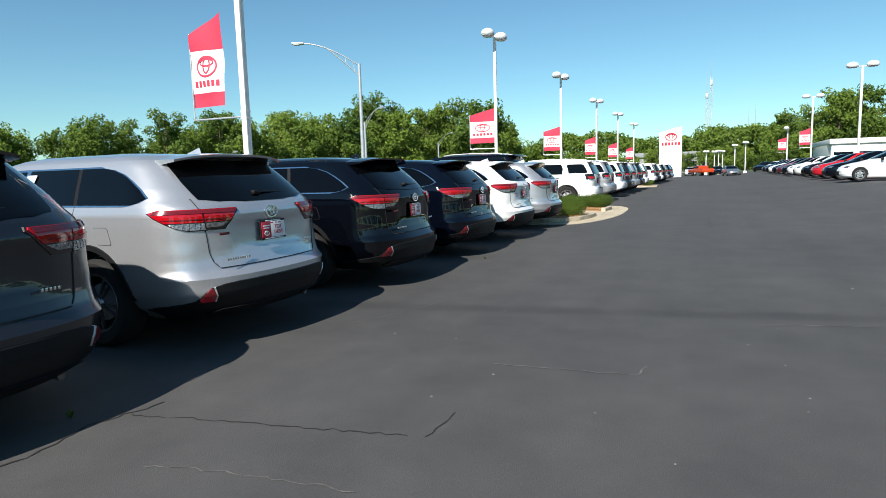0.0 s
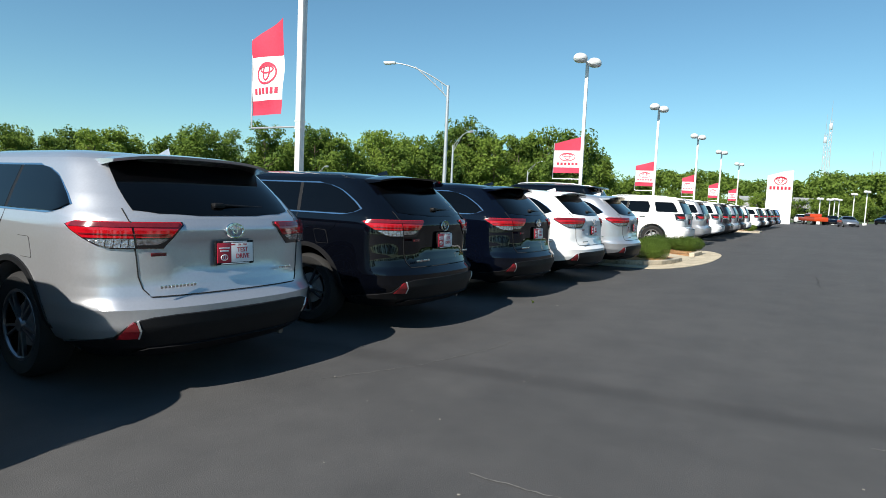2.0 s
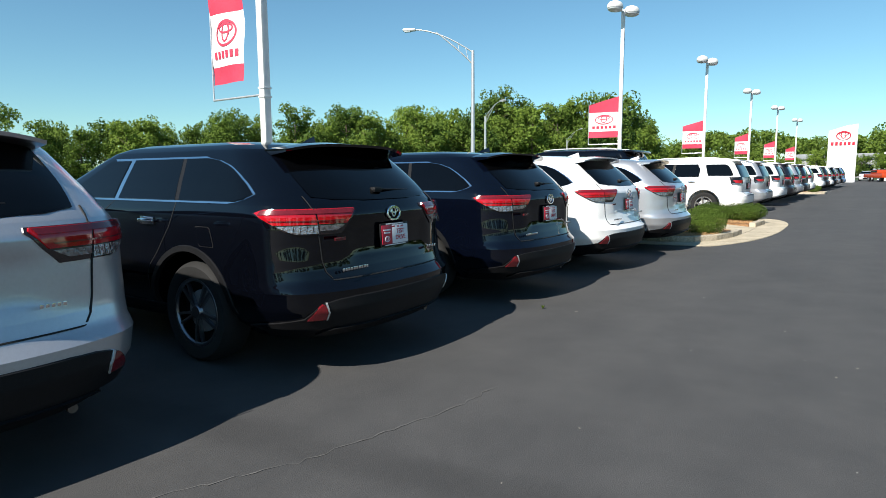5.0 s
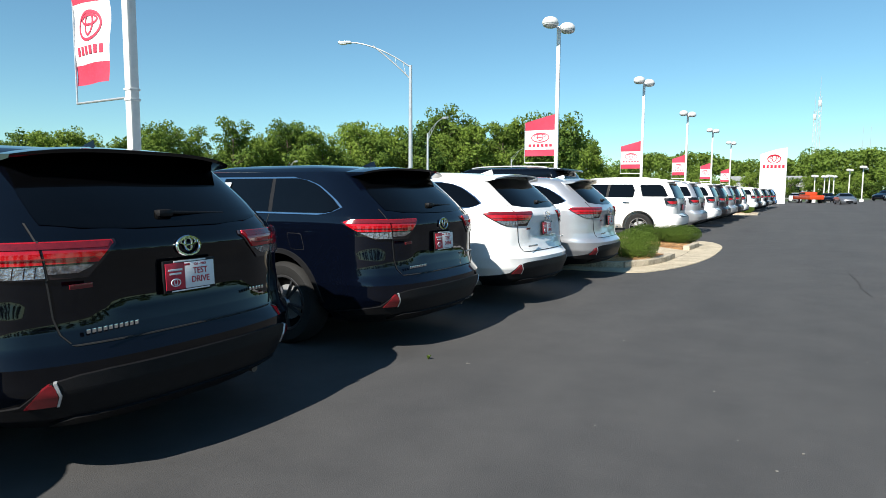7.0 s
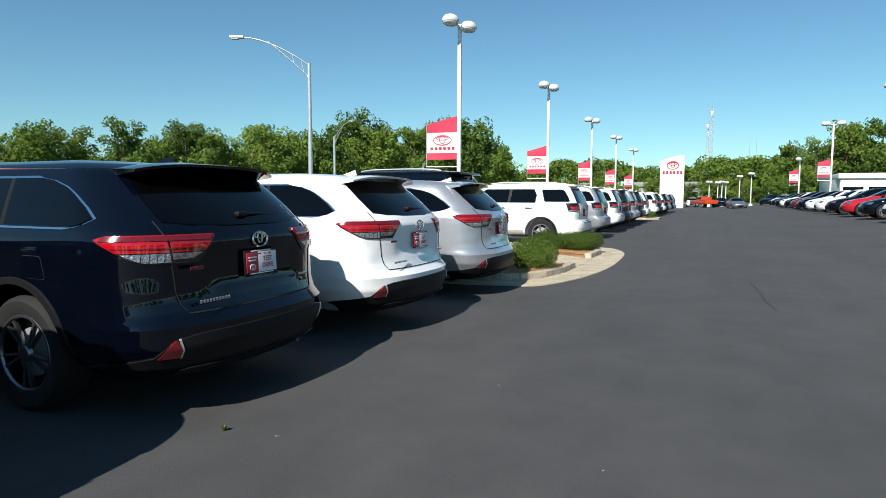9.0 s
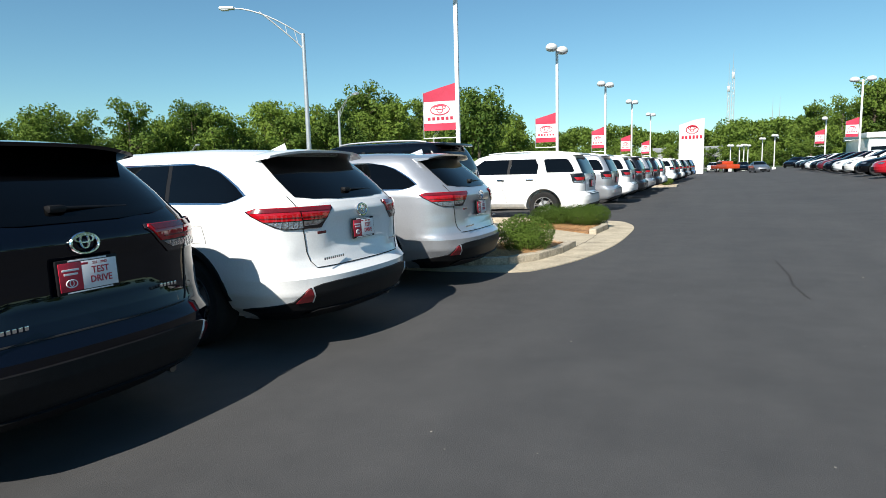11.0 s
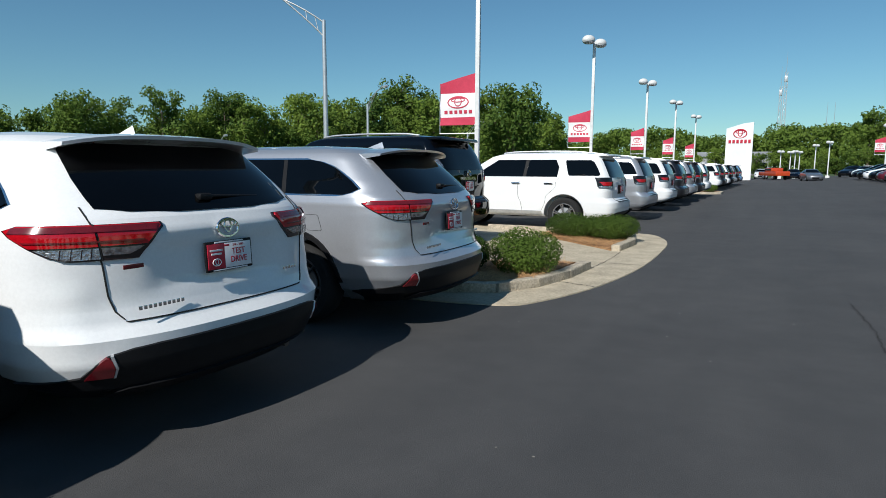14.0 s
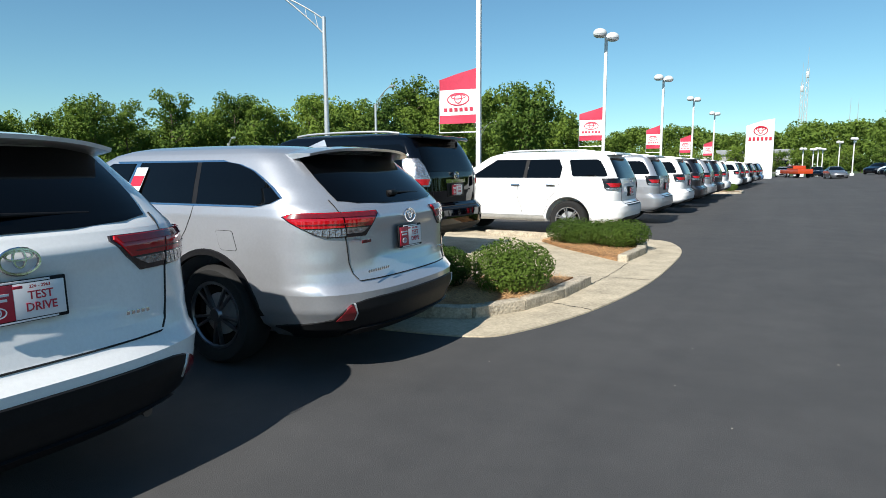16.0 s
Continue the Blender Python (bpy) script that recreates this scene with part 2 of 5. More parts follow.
def ring(bm, c, m, rx, rz, r, n=28, k=6, mi=0):
    """An elliptic torus, its axis along the local y of m."""
    rows = []
    for i in range(n):
        a = 2 * math.pi * i / n
        row = []
        for j in range(k):
            b = 2 * math.pi * j / k
            p = Vector(((rx + r * math.cos(b)) * math.cos(a), r * math.sin(b), (rz + r * math.cos(b)) * math.sin(a)))
            row.append(bm.verts.new(m @ (p + Vector(c))))
        rows.append(row)
    for i in range(n):
        for j in range(k):
            f = bm.faces.new((rows[i][j], rows[(i + 1) % n][j], rows[(i + 1) % n][(j + 1) % k], rows[i][(j + 1) % k]))
            f.material_index = mi


def text_mesh(name, body, size, depth, material, stretch=1.0):
    """Letters as a mesh in the local xy plane, centred."""
    cu = bpy.data.curves.new(name, "FONT")
    cu.body, cu.size, cu.extrude, cu.align_x, cu.align_y = body, size, depth, "CENTER", "CENTER"
    cu.resolution_u = 2
    cu.offset = size * 0.012
    tmp = new(name, cu)
    me = bpy.data.meshes.new_from_object(tmp.evaluated_get(bpy.context.evaluated_depsgraph_get()))
    bpy.data.objects.remove(tmp)
    me.materials.clear()
    me.materials.append(material)
    if stretch != 1.0:
        me.transform(Matrix.Diagonal((stretch, 1, 1, 1)))
    return me


def part(name, me, parent, m=None, label=""):
    if isinstance(me, list):
        return [part(name, one, parent, m, label) for one in me][0]
    ob = new(name, me)
    ob.parent = parent
    if m is not None:
        ob.matrix_basis = m
    if label:
        tagged(ob, label)
    return ob


def thing(name, m, label, category, group="", kind=""):
    ob = new(name)
    ob.empty_display_size = 0.2
    ob.matrix_basis = m
    return tagged(ob, label, category, group, kind)


# ---- vehicles ----
class Shell:
    """A vehicle's skin: at each height an outline with bowed ends and rounded corners. Rear is +x, front is -x."""

    def __init__(self, z, rear, front, half, bow, bowf, n=3.4, relief=None):
        self.relief = relief
        self.z, self.rear, self.front, self.half, self.bow, self.bowf, self.n = z, rear, front, half, bow, bowf, n

    def row(self, z):
        return [float(np.interp(z, self.z, v)) for v in (self.rear, self.front, self.half, self.bow, self.bowf)]

    def at(self, u, z, side=1):
        xr, xf, w, a, af = self.row(z)
        e = 2 / self.n
        if u <= 1:
            y, x = w * math.sin(u * math.pi / 2) ** e, xr - a * (1 - max(0.0, math.cos(u * math.pi / 2)) ** e)
            if self.relief:
                x += self.relief(u, y, z)
        elif u <= 2:
            y, x = w, (xr - a) + (u - 1) * ((xf + af) - (xr - a))
        else:
            v = 3 - u
            y, x = w * math.sin(v * math.pi / 2) ** e, xf + af * (1 - max(0.0, math.cos(v * math.pi / 2)) ** e)
        return Vector((x, y * side, z))

    def u_y(self, y, z):
        w = self.row(z)[2]
        return math.asin(min(1.0, abs(y) / w) ** (self.n / 2)) * 2 / math.pi

    def u_x(self, x, z):
        xr, xf, w, a, af = self.row(z)
        if x > xr - a:
            return math.acos(min(1.0, max(0.0, 1 - (xr - x) / a)) ** (self.n / 2)) * 2 / math.pi
        return 1 + min(1.0, ((xr - a) - x) / ((xr - a) - (xf + af)))

    def out(self, u, z, side, off):
        p = self.at(u, z, side)
        du = self.at(min(3, u + 0.02), z, side) - self.at(max(0, u - 0.02), z, side)
        if u < 0.02:
            du = Vector((0, side, 0))
        dz = self.at(u, z + 0.015, side) - self.at(u, z - 0.015, side)
        nn = du.cross(dz)
        if nn.length < 1e-9:
            return p
        nn.normalize()
        c = Vector((-2.2, 0, 0.8))
        if nn.dot(p - c) < 0:
            nn = -nn
        return p + nn * off

    def body(self, name, material, nu=(12, 16, 8), zs=None):
        us = [i / nu[0] for i in range(nu[0])] + [1 + i / nu[1] for i in range(nu[1])] + [2 + i / nu[2] for i in range(nu[2] + 1)]
        cols = [(u, -1) for u in us] + [(u, 1) for u in reversed(us[1:-1])]
        verts, faces = [], []
        for z in zs:
            verts += [self.at(u, z, s) for u, s in cols]
        k = len(cols)
        for i in range(len(zs) - 1):
            for j in range(k):
                faces.append((i * k + j, (i + 1) * k + j, (i + 1) * k + (j + 1) % k, i * k + (j + 1) % k))
        faces.append(tuple(range(k)))
        faces.append(tuple(reversed(range((len(zs) - 1) * k, len(zs) * k))))
        me = mesh_from(name, verts, faces, [material])
        bm = bmesh.new()
        bm.from_mesh(me)
        bpy.data.meshes.remove(me)
        return bm_mesh(name, bm, [material], angle=50)

    def patch(self, name, rows, material, side=-1, off=0.006, nx=10, nz=8, thick=0.0, both=False):
        """A panel that follows the skin, or the pair of both sides. rows: (height, edge, edge); an edge is ('y', v) or ('x', v)."""
        if both:
            return [self.patch(name, rows, material, s, off, nx, nz, thick) for s in (-1, 1)]
        hs = [r[0] for r in rows]
        conv = []
        for z, a, b in rows:
            conv.append([self.u_y(v, z) * (1 if (k == "x" or v >= 0) else -1) if k == "y" else self.u_x(v, z) for k, v in (a, b)])
        verts, faces = [], []
        for s in (side,):
            base = len(verts)
            zz = np.linspace(hs[0], hs[-1], nz + 1)
            zz = sorted(set([*zz.tolist(), *hs]))
            for z in zz:
                ua, ub = np.interp(z, hs, [c[0] for c in conv]), np.interp(z, hs, [c[1] for c in conv])
                for j in range(nx + 1):
                    u = ua + (ub - ua) * j / nx
                    verts.append(self.out(abs(u), z, s if u >= 0 else -s, off))
            for i in range(len(zz) - 1):
                for j in range(nx):
                    p = base + i * (nx + 1) + j
                    faces.append((p, p + 1, p + nx + 2, p + nx + 1))
        me = mesh_from(name, verts, faces, [material])
        bm = bmesh.new()
        bm.from_mesh(me)
        bpy.data.meshes.remove(me)
        bmesh.ops.recalc_face_normals(bm, faces=bm.faces[:])
        mid = Vector((-2.2, 0, 0.8))
        f0 = bm.faces[len(bm.faces) // 4]
        if f0.normal.dot(f0.calc_center_median() - mid) < 0:
            bmesh.ops.reverse_faces(bm, faces=bm.faces[:])
        # a rim turned inwards gives the panel its thickness
        d = thick or off + 0.004
        edges = [e for e in bm.edges if e.is_boundary]
        ext = bmesh.ops.extrude_edge_only(bm, edges=edges)
        for v in [g for g in ext["geom"] if isinstance(g, bmesh.types.BMVert)]:
            c = Vector((max(-3.6, min(-0.9, v.co.x)), 0, 0.9))
            v.co += (c - v.co).normalized() * d
        out = bpy.data.meshes.new(name)
        bm.to_mesh(out)
        bm.free()
        out.materials.append(material)
        out.polygons.foreach_set("use_smooth", [True] * len(out.polygons))
        out.set_sharp_from_angle(angle=radians(40))
        return out


def cut_arches(me, wheels, radius):
    """Wheel arches cut out of a body."""
    bm = bmesh.new()
    for x, y, z in wheels:
        geo = bmesh.ops.create_cone(bm, cap_ends=True, segments=32, radius1=radius, radius2=radius, depth=0.5)
        s = 1 if y > 0 else -1
        bmesh.ops.transform(bm, matrix=Matrix.Translation((x, s * (abs(y) + 0.13), z)) @ Matrix.Rotation(math.pi / 2, 4, "X"), verts=geo["verts"])
    cutter = new("cutter", bm_mesh("cutter", bm, [], smooth=False))
    ob = new("cut", me)
    mod = ob.modifiers.new("arch", "BOOLEAN")
    mod.operation, mod.solver, mod.object = "DIFFERENCE", "EXACT", cutter
    out = bpy.data.meshes.new_from_object(ob.evaluated_get(bpy.context.evaluated_depsgraph_get()))
    bpy.data.objects.remove(ob)
    bpy.data.objects.remove(cutter)
    out.polygons.foreach_set("use_smooth", [True] * len(out.polygons))
    out.set_sharp_from_angle(angle=radians(38))
    return out


def wheel_meshes(r, width, spokes, dark=False):
    """Tyre and rim; the axle lies along y, the outer face at -y."""
    prof = [(r * 0.66, -width / 2 + 0.012), (r * 0.72, -width / 2), (r * 0.9, -width / 2 - 0.004), (r * 0.975, -width / 2 + 0.025), (r, -width / 2 + 0.06),
            (r, width / 2 - 0.06), (r * 0.975, width / 2 - 0.025), (r * 0.7, width / 2), (r * 0.6, width / 2)]
    n = 36
    verts, faces = [], []
    for i in range(n):
        a = 2 * math.pi * i / n
        verts += [(p * math.cos(a), y, p * math.sin(a)) for p, y in prof]
    k = len(prof)
    for i in range(n):
        for j in range(k - 1):
            faces.append((i * k + j, ((i + 1) % n) * k + j, ((i + 1) % n) * k + j + 1, i * k + j + 1))
    bm = bmesh.new()
    tmp = mesh_from("tyre", verts, faces, [TYRE])
    bm.from_mesh(tmp)
    bpy.data.meshes.remove(tmp)
    tyre = bm_mesh("tyre", bm, [TYRE])
    bm = bmesh.new()
    rr = r * 0.68
    ring(bm, (0, -width / 2 + 0.02, 0), Matrix.Identity(4), rr - 0.012, rr - 0.012, 0.016, 32, 6)
    tube(bm, (0, -width / 2 + 0.03, 0), (0, -width / 2 + 0.005, 0), 0.06, 0.045, 14)
    for i in range(spokes):
        for d in (-0.16, 0.16) if dark else (-0.10, 0.10):
            m = Matrix.Rotation(2 * math.pi * i / spokes, 4, "Y") @ Matrix.Rotation(d, 4, "Y")
            box(bm, (rr * 0.52, -width / 2 + 0.03, 0), (rr * 0.95, 0.03, 0.020 if dark else 0.026), 0.005 if dark else 0.0, 0, m)
    tube(bm, (0, -width / 2 + 0.11, 0), (0, -width / 2 + 0.10, 0), rr * 0.99, rr * 0.99, 28, 1)
    tube(bm, (0, -width / 2 + 0.085, 0), (0, -width / 2 + 0.07, 0), rr * 0.62, rr * 0.62, 24, 2)
    rim = bm_mesh("rim", bm, [RIM if not dark else mat("machined_rim", (0.24, 0.245, 0.26), 0.28, 0.9), SEAM, GALV])
    return tyre, rim


CACHE = {}


def ease(v, a, b):
    t = min(1.0, max(0.0, (v - a) / (b - a)))
    return t * t * (3 - 2 * t)


def tailgate_relief(u, y, z):
    """Plate recess pressed into the tailgate, and the bumper ends standing proud beside it."""
    recess = ease(y, 0.52, 0.34) * ease(z, 0.75, 0.85) * ease(z, 1.07, 0.99)
    ends = ease(y, 0.68, 0.84) * ease(z, 0.90, 0.80) * ease(z, 0.52, 0.66) * min(1.0, (1 - u) * 2.2)
    return 0.018 * ends - 0.020 * recess


HI = Shell([0.24, 0.30, 0.36, 0.48, 0.60, 0.66, 0.74, 0.80, 0.92, 1.02, 1.10, 1.18, 1.24, 1.34, 1.46, 1.56, 1.62, 1.66, 1.69, 1.71],
           [-0.12, 0.00, 0.09, 0.125, 0.125, 0.065, 0.036, 0.028, 0.026, 0.024, 0.020, -0.02, -0.072, -0.16, -0.28, -0.39, -0.46, -0.56, -0.74, -1.08],
           [-4.45, -4.62, -4.70, -4.75, -4.74, -4.73, -4.70, -4.66, -4.55, -4.30, -3.85, -3.40, -3.27, -3.10, -2.86, -2.66, -2.54, -2.40, -2.20, -1.95],
           [0.72, 0.79, 0.88, 0.945, 0.962, 0.962, 0.962, 0.96, 0.957, 0.955, 0.95, 0.93, 0.905, 0.865, 0.810, 0.765, 0.730, 0.685, 0.60, 0.42],
           [0.6, 0.6, 0.6, 0.6, 0.6, 0.6, 0.58, 0.56, 0.55, 0.55, 0.55, 0.55, 0.55, 0.52, 0.48, 0.44, 0.42, 0.40, 0.35, 0.2],
           [0.7, 0.7, 0.7, 0.7, 0.7, 0.7, 0.7, 0.7, 0.7, 0.6, 0.5, 0.35, 0.32, 0.3, 0.28, 0.26, 0.25, 0.25, 0.2, 0.2], 2.75, tailgate_relief)
RU = Shell([0.34, 0.40, 0.46, 0.56, 0.68, 0.72, 0.78, 0.95, 1.15, 1.22, 1.30, 1.45, 1.60, 1.68, 1.73, 1.765, 1.785],
           [-0.05, 0.08, 0.13, 0.15, 0.14, 0.10, 0.02, 0.03, 0.015, 0.0, -0.03, -0.10, -0.19, -0.25, -0.33, -0.5, -0.9],
           [-4.45, -4.55, -4.60, -4.62, -4.60, -4.6, -4.6, -4.55, -4.3, -3.72, -3.56, -3.28, -3.02, -2.88, -2.70, -2.5, -2.1],
           [0.86, 0.91, 0.93, 0.94, 0.95, 0.95, 0.95, 0.955, 0.945, 0.925, 0.905, 0.865, 0.825, 0.80, 0.755, 0.66, 0.40],
           [0.4, 0.4, 0.4, 0.4, 0.4, 0.38, 0.36, 0.36, 0.36, 0.36, 0.36, 0.34, 0.32, 0.3, 0.3, 0.28, 0.2],
           [0.6, 0.6, 0.6, 0.6, 0.6, 0.6, 0.6, 0.6, 0.5, 0.3, 0.28, 0.26, 0.24, 0.22, 0.2, 0.2, 0.2], 3.8)
SE = Shell([0.18, 0.25, 0.35, 0.50, 0.65, 0.76, 0.86, 0.94, 1.00, 1.06, 1.15, 1.25, 1.34, 1.40, 1.44, 1.46],
           [-0.1, 0.0, 0.04, 0.06, 0.05, 0.03, 0.0, -0.03, -0.12, -0.45, -0.72, -0.98, -1.25, -1.5, -1.75, -2.0],
           [-4.50, -4.60, -4.64, -4.64, -4.56, -4.38, -4.02, -3.60, -3.36, -3.22, -3.02, -2.80, -2.60, -2.44, -2.30, -2.2],
           [0.80, 0.85, 0.87, 0.885, 0.89, 0.89, 0.885, 0.87, 0.84, 0.81, 0.765, 0.71, 0.655, 0.60, 0.50, 0.30],
           [0.7, 0.7, 0.7, 0.7, 0.7, 0.7, 0.7, 0.65, 0.6, 0.6, 0.5, 0.5, 0.45, 0.4, 0.3, 0.2],
           [0.75, 0.75, 0.75, 0.75, 0.75, 0.75, 0.75, 0.75, 0.7, 0.65, 0.6, 0.5, 0.45, 0.4, 0.35, 0.3], 2.8)


def X(v):
    return ("x", v)


def Y(v):
    return ("y", v)


def body_mesh(kind, material):
    key = (kind, "body")
    if key not in CACHE:
        sh, wheels, r = {"hi": (HI, WH_HI, 0.455), "ru": (RU, WH_RU, 0.465), "se": (SE, WH_SE, 0.36)}[kind]
        zs = sorted(set(list(sh.z) + np.linspace(sh.z[0], sh.z[-1], 34).round(4).tolist()))
        CACHE[key] = cut_arches(sh.body(kind, material, (32, 16, 8) if kind == "hi" else (12, 16, 8), zs), wheels, r)
        if kind == "hi":
            lower_top(CACHE[key])
    if (kind, material.name) not in CACHE:
        me = CACHE[key].copy()
        me.materials.clear()
        me.materials.append(material)
        CACHE[(kind, material.name)] = me
    return CACHE[(kind, material.name)]


WH_HI = [(-1.10, -0.80, 0.375), (-3.78, -0.80, 0.375), (-1.10, 0.80, 0.375), (-3.78, 0.80, 0.375)]
WH_RU = [(-1.0, -0.80, 0.39), (-3.79, -0.80, 0.39), (-1.0, 0.80, 0.39), (-3.79, 0.80, 0.39)]
WH_SE = [(-1.0, -0.79, 0.32), (-3.80, -0.79, 0.32), (-1.0, 0.79, 0.32), (-3.80, 0.79, 0.32)]


def cached(key, fn):
    if key not in CACHE:
        CACHE[key] = fn()
    return CACHE[key]


def add_wheels(car, kind, places, r, width, spokes, dark=False):
    tyre, rim = cached((kind, "wheel", dark), lambda: wheel_meshes(r, width, spokes, dark))
    for i, (x, y, z) in enumerate(places):
        m = pose(x, y, z, 0, 17 + 31 * i, 0) if y < 0 else pose(x, y, z, 0, 0, 180) @ pose(0, 0, 0, 0, 23 * i, 0)
        w = part("wheel", tyre, car, m, "black rubber tyre on an alloy rim")
        part("rim", rim, w, None, "alloy rim with paired spokes")


def emblem_mesh():
    bm = bmesh.new()
    i = Matrix.Identity(4)
    ring(bm, (0, 0, 0), i, 0.072, 0.049, 0.008, 28, 6)
    ring(bm, (0, 0, 0.012), i, 0.022, 0.036, 0.006, 20, 6)
    ring(bm, (0, 0, 0.022), i, 0.048, 0.018, 0.006, 20, 6)
    bm.transform(Matrix.Rotation(math.pi / 2, 4, "Z"))
    return bm_mesh("emblem", bm, [CHROME])


def plate_mesh():
    """Dealer plate in a black frame: red field with a round mark beside a white field; bars for small print."""
    bm = bmesh.new()
    box(bm, (0, 0, 0), (0.016, 0.325, 0.168), 0.006, 0)
    box(bm, (0.0085, -0.095, 0), (0.006, 0.115, 0.138), 0.001, 1)
    box(bm, (0.0085, 0.0575, 0), (0.006, 0.188, 0.138), 0.001, 2)
    for z, y, w in ((0.034, -0.095, 0.085), (0.014, -0.095, 0.07)):
        box(bm, (0.012, y, z), (0.003, w, 0.010), 0.0008, 2)
    ring(bm, (0, 0, 0), Matrix.Translation((0.012, -0.095, -0.032)) @ Matrix.Rotation(math.pi / 2, 4, "Z"), 0.028, 0.019, 0.003, 18, 5, 2)
    ring(bm, (0, 0, 0), Matrix.Translation((0.012, -0.095, -0.030)) @ Matrix.Rotation(math.pi / 2, 4, "Z"), 0.010, 0.015, 0.0025, 14, 5, 2)
    box(bm, (0.009, 0, 0.0765), (0.003, 0.20, 0.008), 0.0008, 2)
    box(bm, (0.009, 0, -0.0765), (0.003, 0.24, 0.007), 0.0008, 2)
    box(bm, (0.012, -0.02, 0.056), (0.002, 0.035, 0.011), 0.0006, 1)
    return bm_mesh("plate", bm, [PLASTIC, REDPLATE, WHITEPLATE])


def add_plate(car, m):
    p = part("dealer_plate", cached("plate", plate_mesh), car, m, "red and white dealer plate reading TEST DRIVE")
    face = pose(0, 0, 0, 90, 0, 90)
    for word, z in (("TEST", 0.018), ("DRIVE", -0.028)):
        me = cached("t" + word, lambda: text_mesh("lettering", word, 0.047, 0.001, REDPLATE, 0.92))
        part("lettering", me, p, pose(0.0125, 0.06, z) @ face)
    me = cached("tnum", lambda: text_mesh("lettering", "226 - 2963", 0.018, 0.001, REDPLATE))
    part("lettering", me, p, pose(0.0125, 0.06, 0.054) @ face)


def spoiler_hi(material):
    """Roof spoiler above the tailgate glass, with a dark underside and a brake lamp."""
    verts, faces = [], []
    n = 16
    for i in range(n + 1):
        s = -1 + 2 * i / n
        e = 1 - abs(s) ** 3.2
        y = s * 0.645
        x0, xt = -0.66, -0.375 + 0.085 * e
        zt = 1.615 + 0.055 * e
        z0 = 1.612 + 0.078 * (1 - abs(s) ** 2.4)
        verts += [(x0, y, z0), (xt - 0.12, y, zt + 0.012 * e + 0.004), (xt, y, zt), (xt - 0.010, y, zt - 0.022), (x0 + 0.10, y, zt - 0.05)]
    for i in range(n):
        for j in range(5):
            a, b = i * 5 + j, i * 5 + (j + 1) % 5
            faces.append((a, b, b + 5, a + 5))
    faces += [tuple(range(5)), tuple(reversed(range(n * 5, n * 5 + 5)))]
    me = mesh_from("spoiler", verts, faces, [material])
    bm = bmesh.new()
    bm.from_mesh(me)
    bpy.data.meshes.remove(me)
    return bm_mesh("spoiler", bm, [material], angle=40)


def lower_top(me):
    """Brings the greenhouse down to its true height."""
    for one in me if isinstance(me, list) else [me]:
        for v in one.vertices:
            if v.co.z > 1.10:
                v.co.z = 1.10 + (v.co.z - 1.10) * 0.86
        one.update()
    return me


